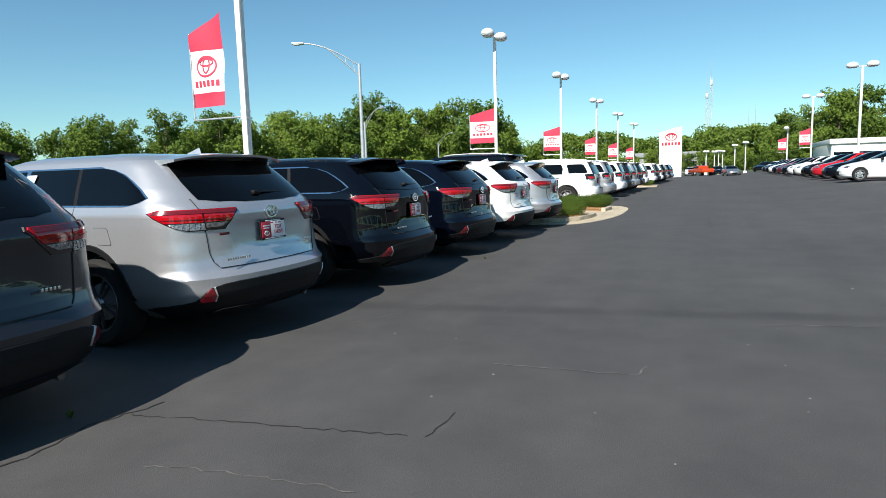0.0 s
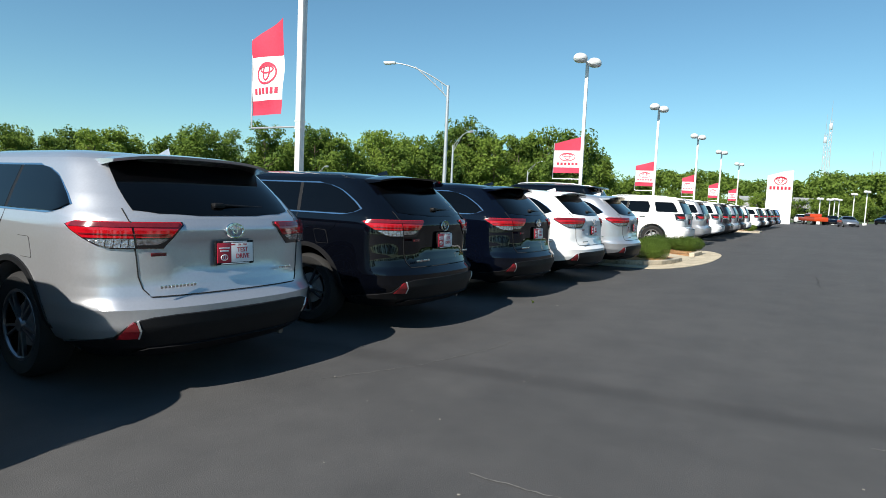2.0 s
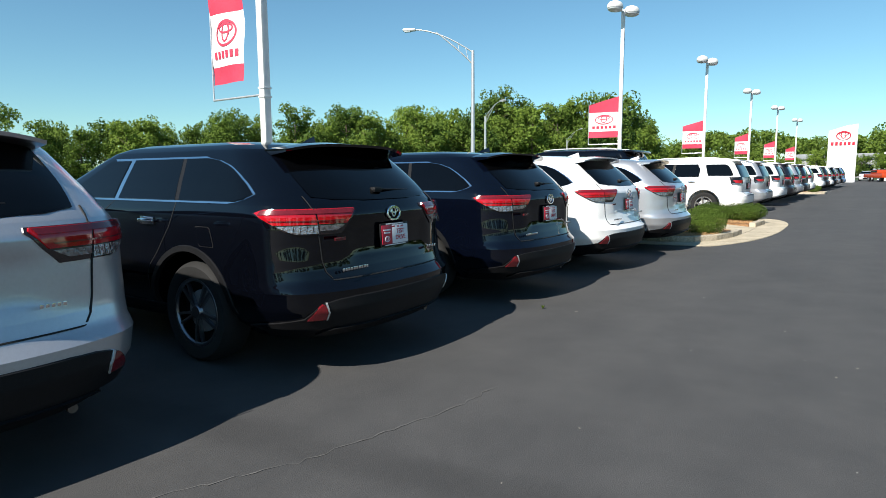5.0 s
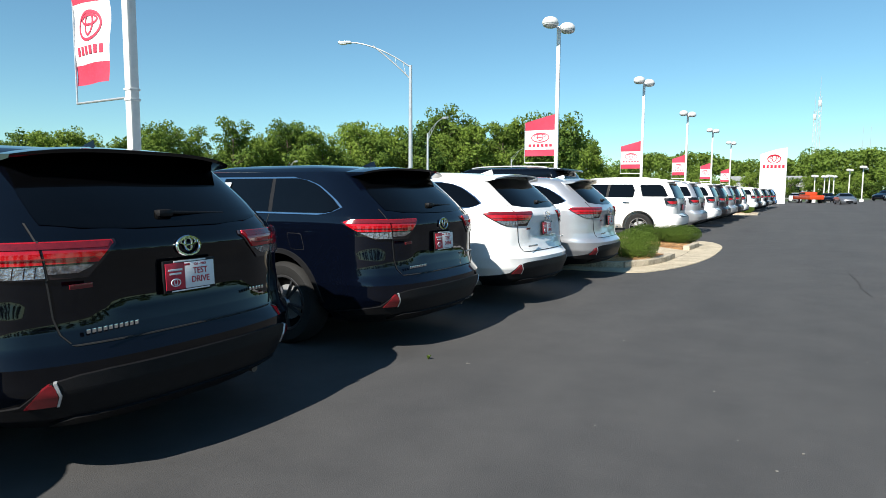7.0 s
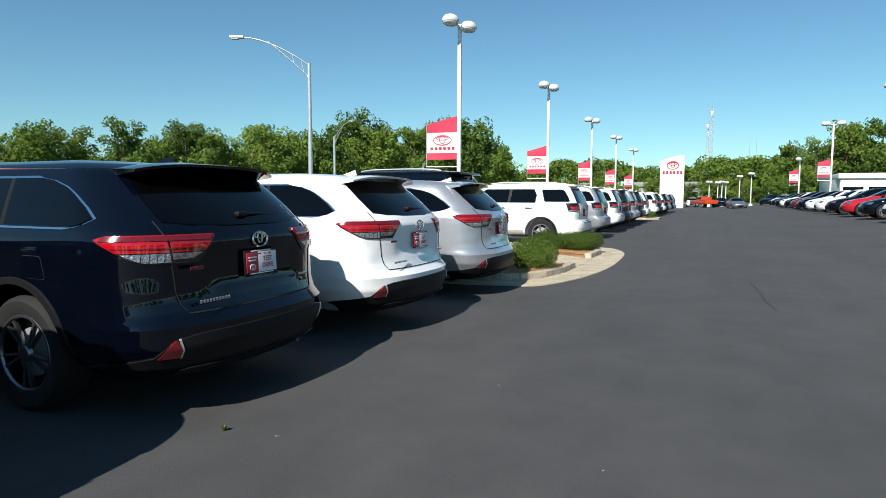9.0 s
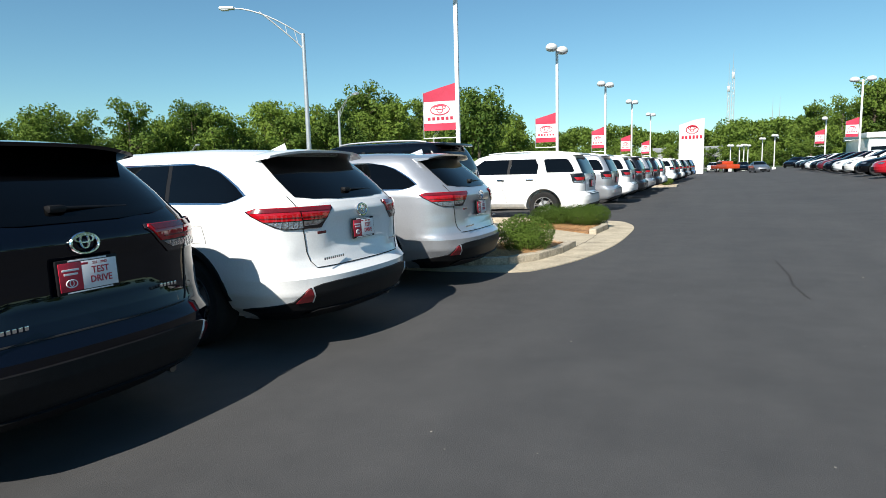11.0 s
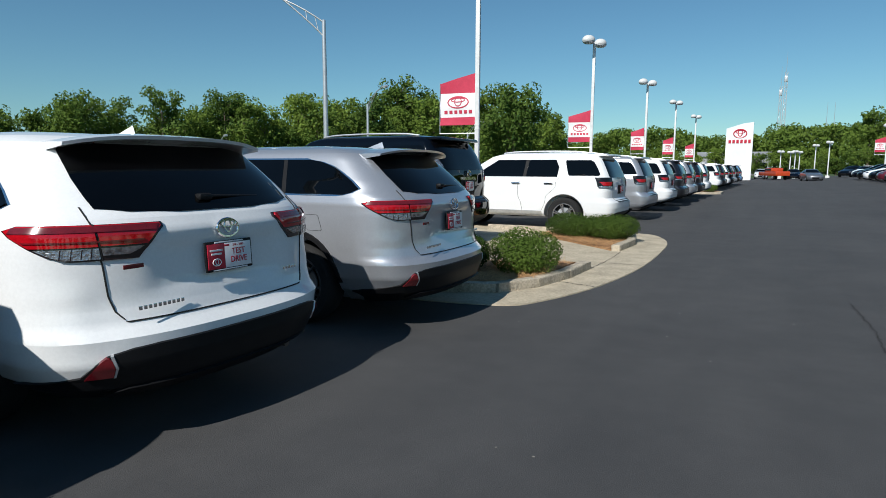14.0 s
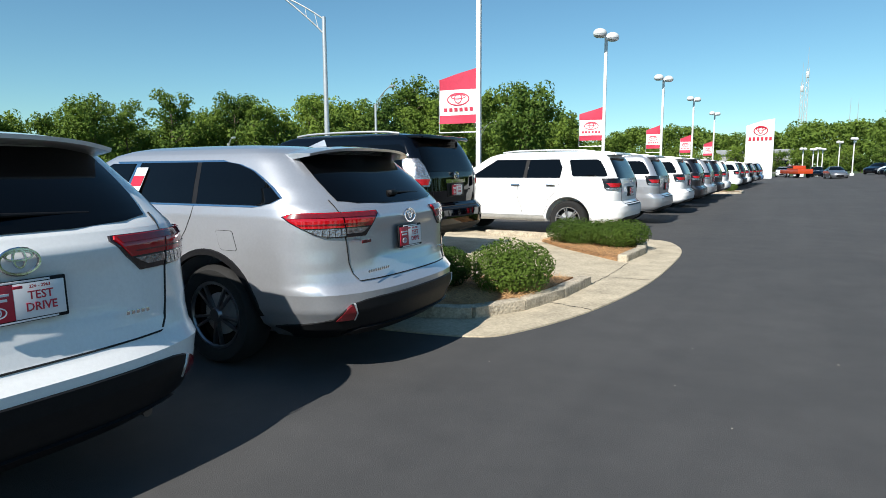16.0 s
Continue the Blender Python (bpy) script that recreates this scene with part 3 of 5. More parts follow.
def midsize_suv_parts():
    """Panels of the mid-size SUV, made once and shared."""
    c = CACHE
    S = HI
    # side glass: rear quarter pane, rear door pane and front door pane, in a bright surround
    def sideglass(xa0, xa1, xb0, xb1, z0=1.215, z1=1.545):
        zs = np.linspace(z0, z1, 6)
        return [(z, X(xa0 + (xa1 - xa0) * k), X(xb0 + (xb1 - xb0) * k)) for z, k in zip(zs, np.linspace(0, 1, 6))]
    quarter = [(1.205, X(-0.60), X(-1.21)), (1.225, X(-0.52), X(-1.215)), (1.265, X(-0.455), X(-1.22)), (1.34, X(-0.54), X(-1.24)), (1.42, X(-0.66), X(-1.26)),
               (1.49, X(-0.79), X(-1.28)), (1.53, X(-0.91), X(-1.29)), (1.55, X(-1.04), X(-1.295))]
    grow = 0.022
    c["h_quarter"] = S.patch("window", quarter, GLASS, off=0.009, both=True, nx=16)
    rim = [(1.188, X(-0.66), X(-2.90))] + [(z + (0 if i else -0.004), X(a[1] + grow), X(-2.93 + 0.68 * (z - 1.2) / 0.36)) for i, (z, a, b) in enumerate(quarter)] + [(1.568, X(-1.08), X(-2.3))]
    c["h_trim"] = S.patch("window_trim", rim, CHROME, off=0.003, both=True, nx=40)
    c["h_rear_door_glass"] = S.patch("window", sideglass(-1.255, -1.34, -2.01, -1.98, 1.205, 1.55), GLASS, off=0.008, both=True)
    c["h_pillar"] = S.patch("door_pillar", sideglass(-1.21, -1.30, -1.265, -1.35, 1.205, 1.55), PLASTIC, off=0.0065, both=True, nx=2)
    c["h_front_door_glass"] = S.patch("window", sideglass(-2.08, -2.05, -2.86, -2.34, 1.205, 1.545), GLASS, off=0.008, both=True)
    # tailgate glass
    rg = [(1.200, Y(-0.25), Y(0.25)), (1.213, Y(-0.50), Y(0.50)), (1.235, Y(-0.645), Y(0.645)), (1.30, Y(-0.650), Y(0.650)), (1.40, Y(-0.645), Y(0.645)), (1.50, Y(-0.625), Y(0.625)), (1.565, Y(-0.61), Y(0.61)), (1.61, Y(-0.57), Y(0.57))]
    c["h_rear_glass"] = S.patch("rear_window", rg, GLASS, off=0.006, nx=24)
    # tail lamps: dark housing, red band round the corner drawn out to a point, clear reflector below
    c["h_lamp_house"] = S.patch("lamp_housing", [(0.976, X(-0.13), Y(0.52)), (1.0, X(-0.19), Y(0.50)), (1.045, X(-0.265), Y(0.455)), (1.09, X(-0.345), Y(0.418)), (1.12, X(-0.395), Y(0.382)), (1.143, X(-0.32), Y(0.385))],
                                SMOKED, off=0.008, both=True, nx=30)
    c["h_lamp_out"] = S.patch("tail_lamp", [(1.043, X(-0.25), Y(0.686)), (1.09, X(-0.33), Y(0.692)), (1.118, X(-0.375), Y(0.694)), (1.13, X(-0.345), Y(0.694)), (1.139, X(-0.31), Y(0.694))], REDLAMP, off=0.016, both=True, nx=18)
    c["h_lamp_in"] = S.patch("tail_lamp", [(1.045, Y(0.676), Y(0.475)), (1.09, Y(0.681), Y(0.435)), (1.122, Y(0.684), Y(0.398)), (1.138, Y(0.685), Y(0.402))], REDLAMP, off=0.016, both=True, nx=8)
    c["h_clear_out"] = S.patch("lamp_lower", [(0.984, X(-0.145), Y(0.681)), (1.0, X(-0.175), Y(0.682)), (1.036, X(-0.235), Y(0.685))], CLEARLAMP, off=0.014, both=True, nx=10)
    c["h_clear_in"] = S.patch("lamp_lower", [(1.0, Y(0.671), Y(0.56)), (1.018, Y(0.673), Y(0.52)), (1.036, Y(0.675), Y(0.49))], SMOKECLEAR, off=0.014, both=True, nx=6)
    c["h_lamp_line"] = S.patch("lamp_strip", [(1.064, X(-0.27), Y(0.50)), (1.071, X(-0.28), Y(0.49))], DARKRED, off=0.021, both=True, nx=26, nz=1)
    c["h_lamp_top"] = S.patch("lamp_strip", [(1.106, X(-0.345), Y(0.43)), (1.132, X(-0.33), Y(0.41))], DARKRED, off=0.021, both=True, nx=26, nz=1)
    c["h_lamp_rib"] = [m for k in range(4) for m in S.patch("lamp_rib", [(0.987, Y(0.715 + 0.035 * k), Y(0.7185 + 0.035 * k)), (1.034, Y(0.708 + 0.035 * k), Y(0.7115 + 0.035 * k))], SMOKED, off=0.0155, both=True, nx=1, nz=1)]
    c["h_lamp_gap"] = S.patch("lamp_gap", [(0.974, Y(0.672), Y(0.680)), (1.144, Y(0.686), Y(0.694))], SEAM, off=0.012, both=True, nx=1)
    # black lower bumper with a rising tip at the corner
    low = [(0.255, X(-0.50), Y(0.0)), (0.36, X(-0.53), Y(0.0)), (0.378, X(-0.42), Y(0.0)), (0.395, Y(0.88), Y(0)), (0.43, Y(0.80), Y(0)), (0.49, Y(0.762), Y(0)), (0.525, Y(0.72), Y(0)), (0.546, Y(0.62), Y(0)), (0.553, Y(0.50), Y(0.0))]
    c["h_low_bumper"] = S.patch("lower_bumper", low, PLASTIC, off=0.014, both=True, nx=28, nz=14)
    c["h_low_lip"] = S.patch("bumper_lip", [(0.300, Y(0.62), Y(0.0)), (0.312, Y(0.66), Y(0.0)), (0.35, Y(0.66), Y(0.0)), (0.362, Y(0.62), Y(0.0))], PLASTIC, off=0.030, both=True, nx=16)
    c["h_reflector"] = S.patch("reflector", [(0.425, Y(0.785), Y(0.690)), (0.47, Y(0.770), Y(0.692)), (0.505, Y(0.745), Y(0.705)), (0.52, Y(0.728), Y(0.716))], DARKRED, off=0.022, both=True, nx=4)
    c["h_reflector_trim"] = S.patch("reflector_trim", [(0.42, Y(0.688), Y(0.680)), (0.47, Y(0.690), Y(0.680)), (0.528, Y(0.712), Y(0.700))], GALV, off=0.021, both=True, nx=2)
    # tailgate outline, door gaps, fuel flap
    c["h_gate_gap"] = S.patch("panel_gap", [(0.68, Y(0.610), Y(0.617)), (0.72, Y(0.640), Y(0.647)), (0.80, Y(0.660), Y(0.667)), (0.94, Y(0.672), Y(0.679)), (1.14, Y(0.687), Y(0.694)), (1.245, Y(0.690), Y(0.697))], SEAM, off=0.0048, both=True, nx=1, nz=12)
    c["h_gate_bottom"] = S.patch("panel_gap", [(0.664, Y(0.0), Y(0.595)), (0.671, Y(0.0), Y(0.612))], SEAM, off=0.0028, both=True, nx=12, nz=1)
    c["h_door_gap"] = S.patch("panel_gap", [(0.40, X(-1.62), X(-1.626)), (0.62, X(-1.60), X(-1.606)), (0.80, X(-1.46), X(-1.466)), (1.0, X(-1.30), X(-1.306)), (1.2, X(-1.235), X(-1.241))], SEAM, off=0.0028, both=True, nx=1)
    c["h_door_gap2"] = S.patch("panel_gap", [(0.40, X(-2.16), X(-2.166)), (1.2, X(-2.04), X(-2.046))], SEAM, off=0.0028, both=True, nx=1)
    fl = []
    for z, d, e in ((0.872, 0.070, 0.03), (0.885, 0.082, 0.025), (1.00, 0.082, -0.01), (1.013, 0.070, -0.015)):
        fl.append((z, X(-0.90 + e + d), X(-0.90 + e - d)))
    c["h_flap_gap"] = S.patch("flap_gap", fl, SEAM, side=-1, off=0.0012, nx=3)
    c["h_flap"] = [(z, X(-0.90 + e + d - 0.003), X(-0.90 + e - d + 0.003)) for z, d, e in ((0.875, 0.070, 0.03), (0.8865, 0.082, 0.025), (0.9985, 0.082, -0.01), (1.010, 0.070, -0.015))]
    c["h_sill"] = S.patch("sill_cladding", [(0.25, X(-1.41), X(-3.28)), (0.40, X(-1.41), X(-3.28))], PLASTIC, off=0.010, both=True, nx=10)
    bm = bmesh.new()
    tube(bm, (-0.085, -0.03, 1.285), (-0.115, 0.36, 1.272), 0.011, 0.007, 8)
    box(bm, (-0.095, -0.05, 1.282), (0.06, 0.09, 0.045), 0.018)
    c["h_wiper"] = bm_mesh("wiper", bm, [PLASTIC])
    c["h_emblem"] = emblem_mesh()
    bm = bmesh.new()
    for i in range(10):
        box(bm, (0.044, -0.565 + i * 0.0265, 0.735), (0.008, 0.019, 0.021), 0.003)
    c["h_badge"] = bm_mesh("badge", bm, [CHROME])
    bm = bmesh.new()
    for i in range(5):
        box(bm, (0.046, 0.41 + i * 0.0235, 0.80), (0.008, 0.016, 0.019), 0.003)
    c["h_badge2"] = bm_mesh("badge", bm, [CHROME])
    bm = bmesh.new()
    box(bm, (0.040, -0.585, 0.945), (0.006, 0.105, 0.022), 0.002)
    c["h_badge3"] = bm_mesh("badge", bm, [DARKRED])
    bm = bmesh.new()
    box(bm, (-0.35, 0, 0.30), (0.4, 1.2, 0.10), 0.04)
    box(bm, (-2.4, 0, 0.33), (3.9, 1.25, 0.16), 0.05)
    tube(bm, (-0.4, 0.55, 0.27), (-0.08, 0.55, 0.26), 0.024, 0.024, 12, 1)
    c["h_under"] = bm_mesh("underbody", bm, [PLASTIC, mat("dull_exhaust_steel", (0.16, 0.15, 0.14), 0.4, 0.8)])
    verts = [(-0.80, 0.012, 1.70), (-0.80, -0.012, 1.70), (-0.95, 0, 1.695), (-0.765, 0.0, 1.765), (-0.745, 0, 1.70)]
    c["h_fin"] = [verts, [(0, 2, 3), (1, 3, 2), (0, 3, 4), (1, 4, 3), (0, 4, 1, 2)]]
    c["h_handles"], c["h_mirrors"], c["h_arches"] = [], [], []
    for s in (-1, 1):
        for x in (-1.55, -2.38):
            bm = bmesh.new()
            box(bm, (x, s * 0.985, 1.035), (0.20, 0.028, 0.030), 0.012)
            box(bm, (x - 0.02, s * 0.962, 1.035), (0.17, 0.010, 0.06), 0.004)
            c["h_handles"].append(bm_mesh("door_handle", bm, [CHROME]))
        bm = bmesh.new()
        box(bm, (-3.0, s * 1.07, 1.19), (0.13, 0.20, 0.15), 0.05)
        box(bm, (-3.0, s * 0.96, 1.15), (0.07, 0.12, 0.05), 0.02)
        c["h_mirrors"].append(bm_mesh("mirror", bm, [PLASTIC]))
    for x, y, z in WH_HI:
        bm = bmesh.new()
        s = 1 if y > 0 else -1
        vs = []
        for i in range(21):
            a = 0.10 + (math.pi - 0.12) * i / 20
            rr = []
            for r, o in ((0.45, -0.02), (0.455, 0.012), (0.495, 0.010), (0.505, -0.012)):
                zz, xx = z + r * math.sin(a), x + r * math.cos(a)
                w = HI.at(min(2.0, HI.u_x(xx, max(0.26, zz))), max(0.26, zz)).y
                rr.append(bm.verts.new((xx, s * (w + o), zz)))
            vs.append(rr)
        for i in range(20):
            for j in range(3):
                bm.faces.new((vs[i][j], vs[i + 1][j], vs[i + 1][j + 1], vs[i][j + 1]))
        c["h_arches"].append(bm_mesh("arch_lip", bm, [PLASTIC]))


def midsize_suv(y, x, turn, paint_mat, label, sticker=False):
    if "h_emblem" not in CACHE:
        midsize_suv_parts()
        for key in [k for k in CACHE if isinstance(k, str) and k.startswith("h_") and k not in ("h_emblem", "h_flap", "h_fin") and not k.startswith(("h_lamp", "h_clear"))]:
            if CACHE[key]:
                lower_top(CACHE[key])
    car = thing("car", pose(x, y, 0, 0, 0, turn), label, "car", "parked row of SUVs")
    part("body", body_mesh("hi", paint_mat), car)
    part("spoiler", cached(("sp", paint_mat.name), lambda: lower_top(spoiler_hi(paint_mat))), car)
    part("fuel_flap", cached(("flap", paint_mat.name), lambda: HI.patch("fuel_flap", CACHE["h_flap"], paint_mat, side=-1, off=0.003, nx=3)), car)
    part("aerial_fin", cached(("fin", paint_mat.name), lambda: lower_top(mesh_from("aerial_fin", *CACHE["h_fin"], [paint_mat]))), car)
    for name, key, label2 in (("window", "h_quarter", "dark tinted glass"), ("window_trim", "h_trim", "bright metal window surround"), ("window", "h_rear_door_glass", ""),
                              ("window", "h_front_door_glass", ""), ("door_pillar", "h_pillar", ""), ("rear_window", "h_rear_glass", "dark tinted tailgate glass"),
                              ("tail_lamp", "h_lamp_out", "red lamp lens"), ("tail_lamp", "h_lamp_in", ""), ("lamp_lower", "h_clear_out", "clear lamp lens"), ("lamp_lower", "h_clear_in", ""),
                              ("lamp_strip", "h_lamp_top", ""), ("lamp_strip", "h_lamp_line", ""), ("lamp_rib", "h_lamp_rib", ""), ("lamp_housing", "h_lamp_house", ""), ("panel_gap", "h_lamp_gap", ""), ("lower_bumper", "h_low_bumper", "black plastic bumper"), ("bumper_lip", "h_low_lip", ""),
                              ("reflector", "h_reflector", "dark red reflector"), ("reflector_trim", "h_reflector_trim", ""), ("panel_gap", "h_gate_gap", ""), ("panel_gap", "h_gate_bottom", ""),
                              ("panel_gap", "h_door_gap", ""), ("panel_gap", "h_door_gap2", ""), ("panel_gap", "h_flap_gap", ""), ("sill", "h_sill", ""),
                              ("wiper", "h_wiper", ""), ("badge", "h_badge", ""), ("badge", "h_badge2", ""), ("badge", "h_badge3", "dark red dealer badge"), ("underbody", "h_under", ""),
                              ("door_handle", "h_handles", "chrome handle"), ("mirror", "h_mirrors", ""), ("arch_lip", "h_arches", "")):
        part(name, CACHE[key], car, None, label2)
    part("emblem", CACHE["h_emblem"], car, pose(0.032, 0, 1.085, 0, -5, 0), "chrome oval badge")
    add_plate(car, pose(0.032, 0, 0.93, 0, -3, 0))
    add_wheels(car, "hi", WH_HI, 0.375, 0.24, 5, True)
    if sticker:
        me = cached("sticker", lambda: lower_top(sticker_mesh()))
        part("price_sticker", me, car, None, "red and white price sticker")
    return car


def sticker_mesh():
    bm = bmesh.new()
    m = Matrix.Translation((-1.93, -0.872, 1.37)) @ Matrix.Rotation(radians(-25), 4, "X")
    box(bm, (0, 0, 0), (0.13, 0.004, 0.31), 0.001, 0, m)
    box(bm, (0, -0.004, 0.02), (0.125, 0.004, 0.10), 0.001, 1, m)
    return bm_mesh("price_sticker", bm, [WHITEPLATE, REDPLATE])


def boxy_suv_parts():
    c, S = CACHE, RU
    q = [(1.265, X(-0.25), X(-0.90)), (1.29, X(-0.215), X(-0.92)), (1.42, X(-0.28), X(-0.96)), (1.56, X(-0.37), X(-1.00)), (1.60, X(-0.44), X(-0.99))]
    c["r_quarter"] = S.patch("window", q, GLASS, off=0.008, both=True)
    c["r_door"] = S.patch("window", [(1.235, X(-1.17), X(-1.90)), (1.45, X(-1.14), X(-1.87)), (1.61, X(-1.22), X(-1.85))], GLASS, off=0.008, both=True)
    c["r_door2"] = S.patch("window", [(1.235, X(-1.98), X(-3.22)), (1.30, X(-1.97), X(-3.12)), (1.45, X(-1.95), X(-2.88)), (1.61, X(-1.93), X(-2.62))], GLASS, off=0.008, both=True)
    c["r_pillar"] = S.patch("door_pillar", [(1.235, X(-1.90), X(-1.98)), (1.61, X(-1.85), X(-1.93))], PLASTIC, off=0.006, both=True, nx=2)
    c["r_rear"] = S.patch("rear_window", [(1.225, Y(-0.70), Y(0.70)), (1.26, Y(-0.74), Y(0.74)), (1.45, Y(-0.71), Y(0.71)), (1.62, Y(-0.66), Y(0.66))], GLASS, off=0.006, nx=16)
    c["r_lamp"] = S.patch("tail_lamp", [(1.00, X(-0.22), Y(0.80)), (1.04, X(-0.25), Y(0.66)), (1.12, X(-0.27), Y(0.66)), (1.225, X(-0.32), Y(0.69))], mat("smoked_lamp_lens", (0.008, 0.007, 0.008), 0.12, scale=20, vary=0.4), off=0.014, both=True)
    c["r_lamp_red"] = S.patch("lamp_red", [(1.055, X(-0.14), Y(0.76)), (1.10, X(-0.18), Y(0.72)), (1.135, X(-0.22), Y(0.71))], REDLAMP, off=0.020, both=True, nx=8)
    c["r_lamp_clear"] = S.patch("lamp_clear", [(1.005, X(-0.20), Y(0.78)), (1.045, X(-0.23), Y(0.70))], CLEARLAMP, off=0.019, both=True, nx=8)
    c["r_gap"] = S.patch("panel_gap", [(0.73, Y(0.60), Y(0.61)), (0.95, Y(0.64), Y(0.65)), (1.23, Y(0.68), Y(0.69))], SEAM, off=0.0028, both=True, nx=1)
    c["r_gap2"] = S.patch("panel_gap", [(0.725, Y(-0.61), Y(0.61)), (0.735, Y(-0.61), Y(0.61))], SEAM, off=0.0028, nx=10, nz=1)
    c["r_gap3"] = S.patch("panel_gap", [(0.48, X(-1.52), X(-1.526)), (0.80, X(-1.42), X(-1.426)), (1.0, X(-1.20), X(-1.206)), (1.2, X(-1.13), X(-1.136))], SEAM, off=0.0028, both=True, nx=1)
    c["r_gap4"] = S.patch("panel_gap", [(0.48, X(-1.98), X(-1.986)), (1.2, X(-1.95), X(-1.956))], SEAM, off=0.0028, both=True, nx=1)
    c["r_step"] = S.patch("sill_cladding", [(0.36, X(-1.52), X(-3.28)), (0.47, X(-1.52), X(-3.28))], GALV, off=0.012, both=True)
    c["r_recess"] = S.patch("plate_recess", [(0.86, Y(-0.26), Y(0.26)), (1.06, Y(-0.26), Y(0.26))], PLASTIC, off=0.004, nx=4)
    c["r_low"] = S.patch("lower_bumper", [(0.345, Y(-0.80), Y(0.80)), (0.42, Y(-0.80), Y(0.80)), (0.47, Y(-0.62), Y(0.62))], PLASTIC, off=0.008, nx=14)
    c["r_step2"] = S.patch("bumper_step", [(0.685, Y(-0.55), Y(0.55)), (0.705, Y(-0.55), Y(0.55))], PLASTIC, off=0.006, nx=10, nz=1)
    c["r_bar"] = S.patch("gate_bar", [(1.06, Y(-0.30), Y(0.30)), (1.11, Y(-0.30), Y(0.30))], CHROME, off=0.012, nx=6, nz=2)
    bm = bmesh.new()
    box(bm, (-0.15, 0, 0.40), (0.3, 1.3, 0.12), 0.04)
    box(bm, (-2.4, 0, 0.42), (3.9, 1.25, 0.16), 0.05)
    c["r_under"] = bm_mesh("underbody", bm, [PLASTIC])
    c["r_handles"] = []
    for s in (-1, 1):
        for x in (-1.36, -2.14):
            bm = bmesh.new()
            box(bm, (x, s * 0.965, 1.09), (0.20, 0.030, 0.032), 0.012)
            c["r_handles"].append(bm_mesh("door_handle", bm, [CHROME]))
    c["r_rails"] = []
    for y in (-0.66, 0.66):
        bm = bmesh.new()
        for k in range(8):
            a, b = -0.55 - k * 0.25, -0.55 - (k + 1) * 0.25
            za, zb = [1.765 + 0.04 * math.sin(math.pi * min(1, max(0, (-0.55 - v) / 2.0))) ** 0.4 if 0 < (-0.55 - v) < 1.99 else 1.765 for v in (a, b)]
            tube(bm, (a, y, za), (b, y, zb), 0.016, 0.016, 8)
        c["r_rails"].append(bm_mesh("roof_rail", bm, [GALV]))
    c["r_emblem"] = emblem_mesh()


def spoiler_ru(material):
    bm = bmesh.new()
    box(bm, (-0.33, 0, 1.715), (0.38, 1.40, 0.055), 0.022)
    box(bm, (-0.17, 0, 1.70), (0.12, 1.34, 0.03), 0.012)
    return bm_mesh("spoiler", bm, [material])


def boxy_suv(y, x, paint_mat, label, turn=0.0, luxury=False, near=False):
    """A boxy body-on-frame SUV."""
    if "r_emblem" not in CACHE:
        boxy_suv_parts()
    car = thing("car", pose(x, y, 0, 0, 0, turn), label, "car", "" if luxury else "row of boxy SUVs")
    part("body", body_mesh("ru", paint_mat), car)
    part("spoiler", cached(("spr", paint_mat.name), lambda: spoiler_ru(paint_mat)), car)
    keys = ["r_quarter", "r_door", "r_door2", "r_pillar", "r_rear", "r_lamp", "r_lamp_red", "r_lamp_clear", "r_gap", "r_gap2", "r_under", "r_rails", "r_recess", "r_low", "r_step2"]
    if near:
        keys += ["r_gap3", "r_gap4", "r_step", "r_handles"]
    if luxury:
        keys = [k for k in keys if k not in ("r_lamp", "r_lamp_red", "r_lamp_clear")] + ["r_bar"]
        tall = cached("lux_lamp", lambda: RU.patch("tail_lamp", [(1.02, X(-0.22), Y(0.72)), (1.10, X(-0.26), Y(0.68)), (1.30, X(-0.34), Y(0.74)), (1.40, X(-0.36), Y(0.78))], CLEARLAMP, off=0.014, both=True))
        part("tail_lamp", tall, car, None, "clear and red lamp lens")
        red = cached("lux_red", lambda: RU.patch("lamp_red", [(1.04, X(-0.14), Y(0.75)), (1.12, X(-0.18), Y(0.71))], REDLAMP, off=0.02, both=True))
        part("lamp_red", red, car)
    for k in keys:
        me = CACHE[k]
        part((me[0] if isinstance(me, list) else me).name.split(".")[0], me, car)
    part("emblem", CACHE["r_emblem"], car, pose(0.04, 0, 1.17, 0, -4, 0))
    if near:
        add_plate(car, pose(0.05, 0, 0.96))
    add_wheels(car, "ru", WH_RU, 0.39, 0.25, 6)
    return car


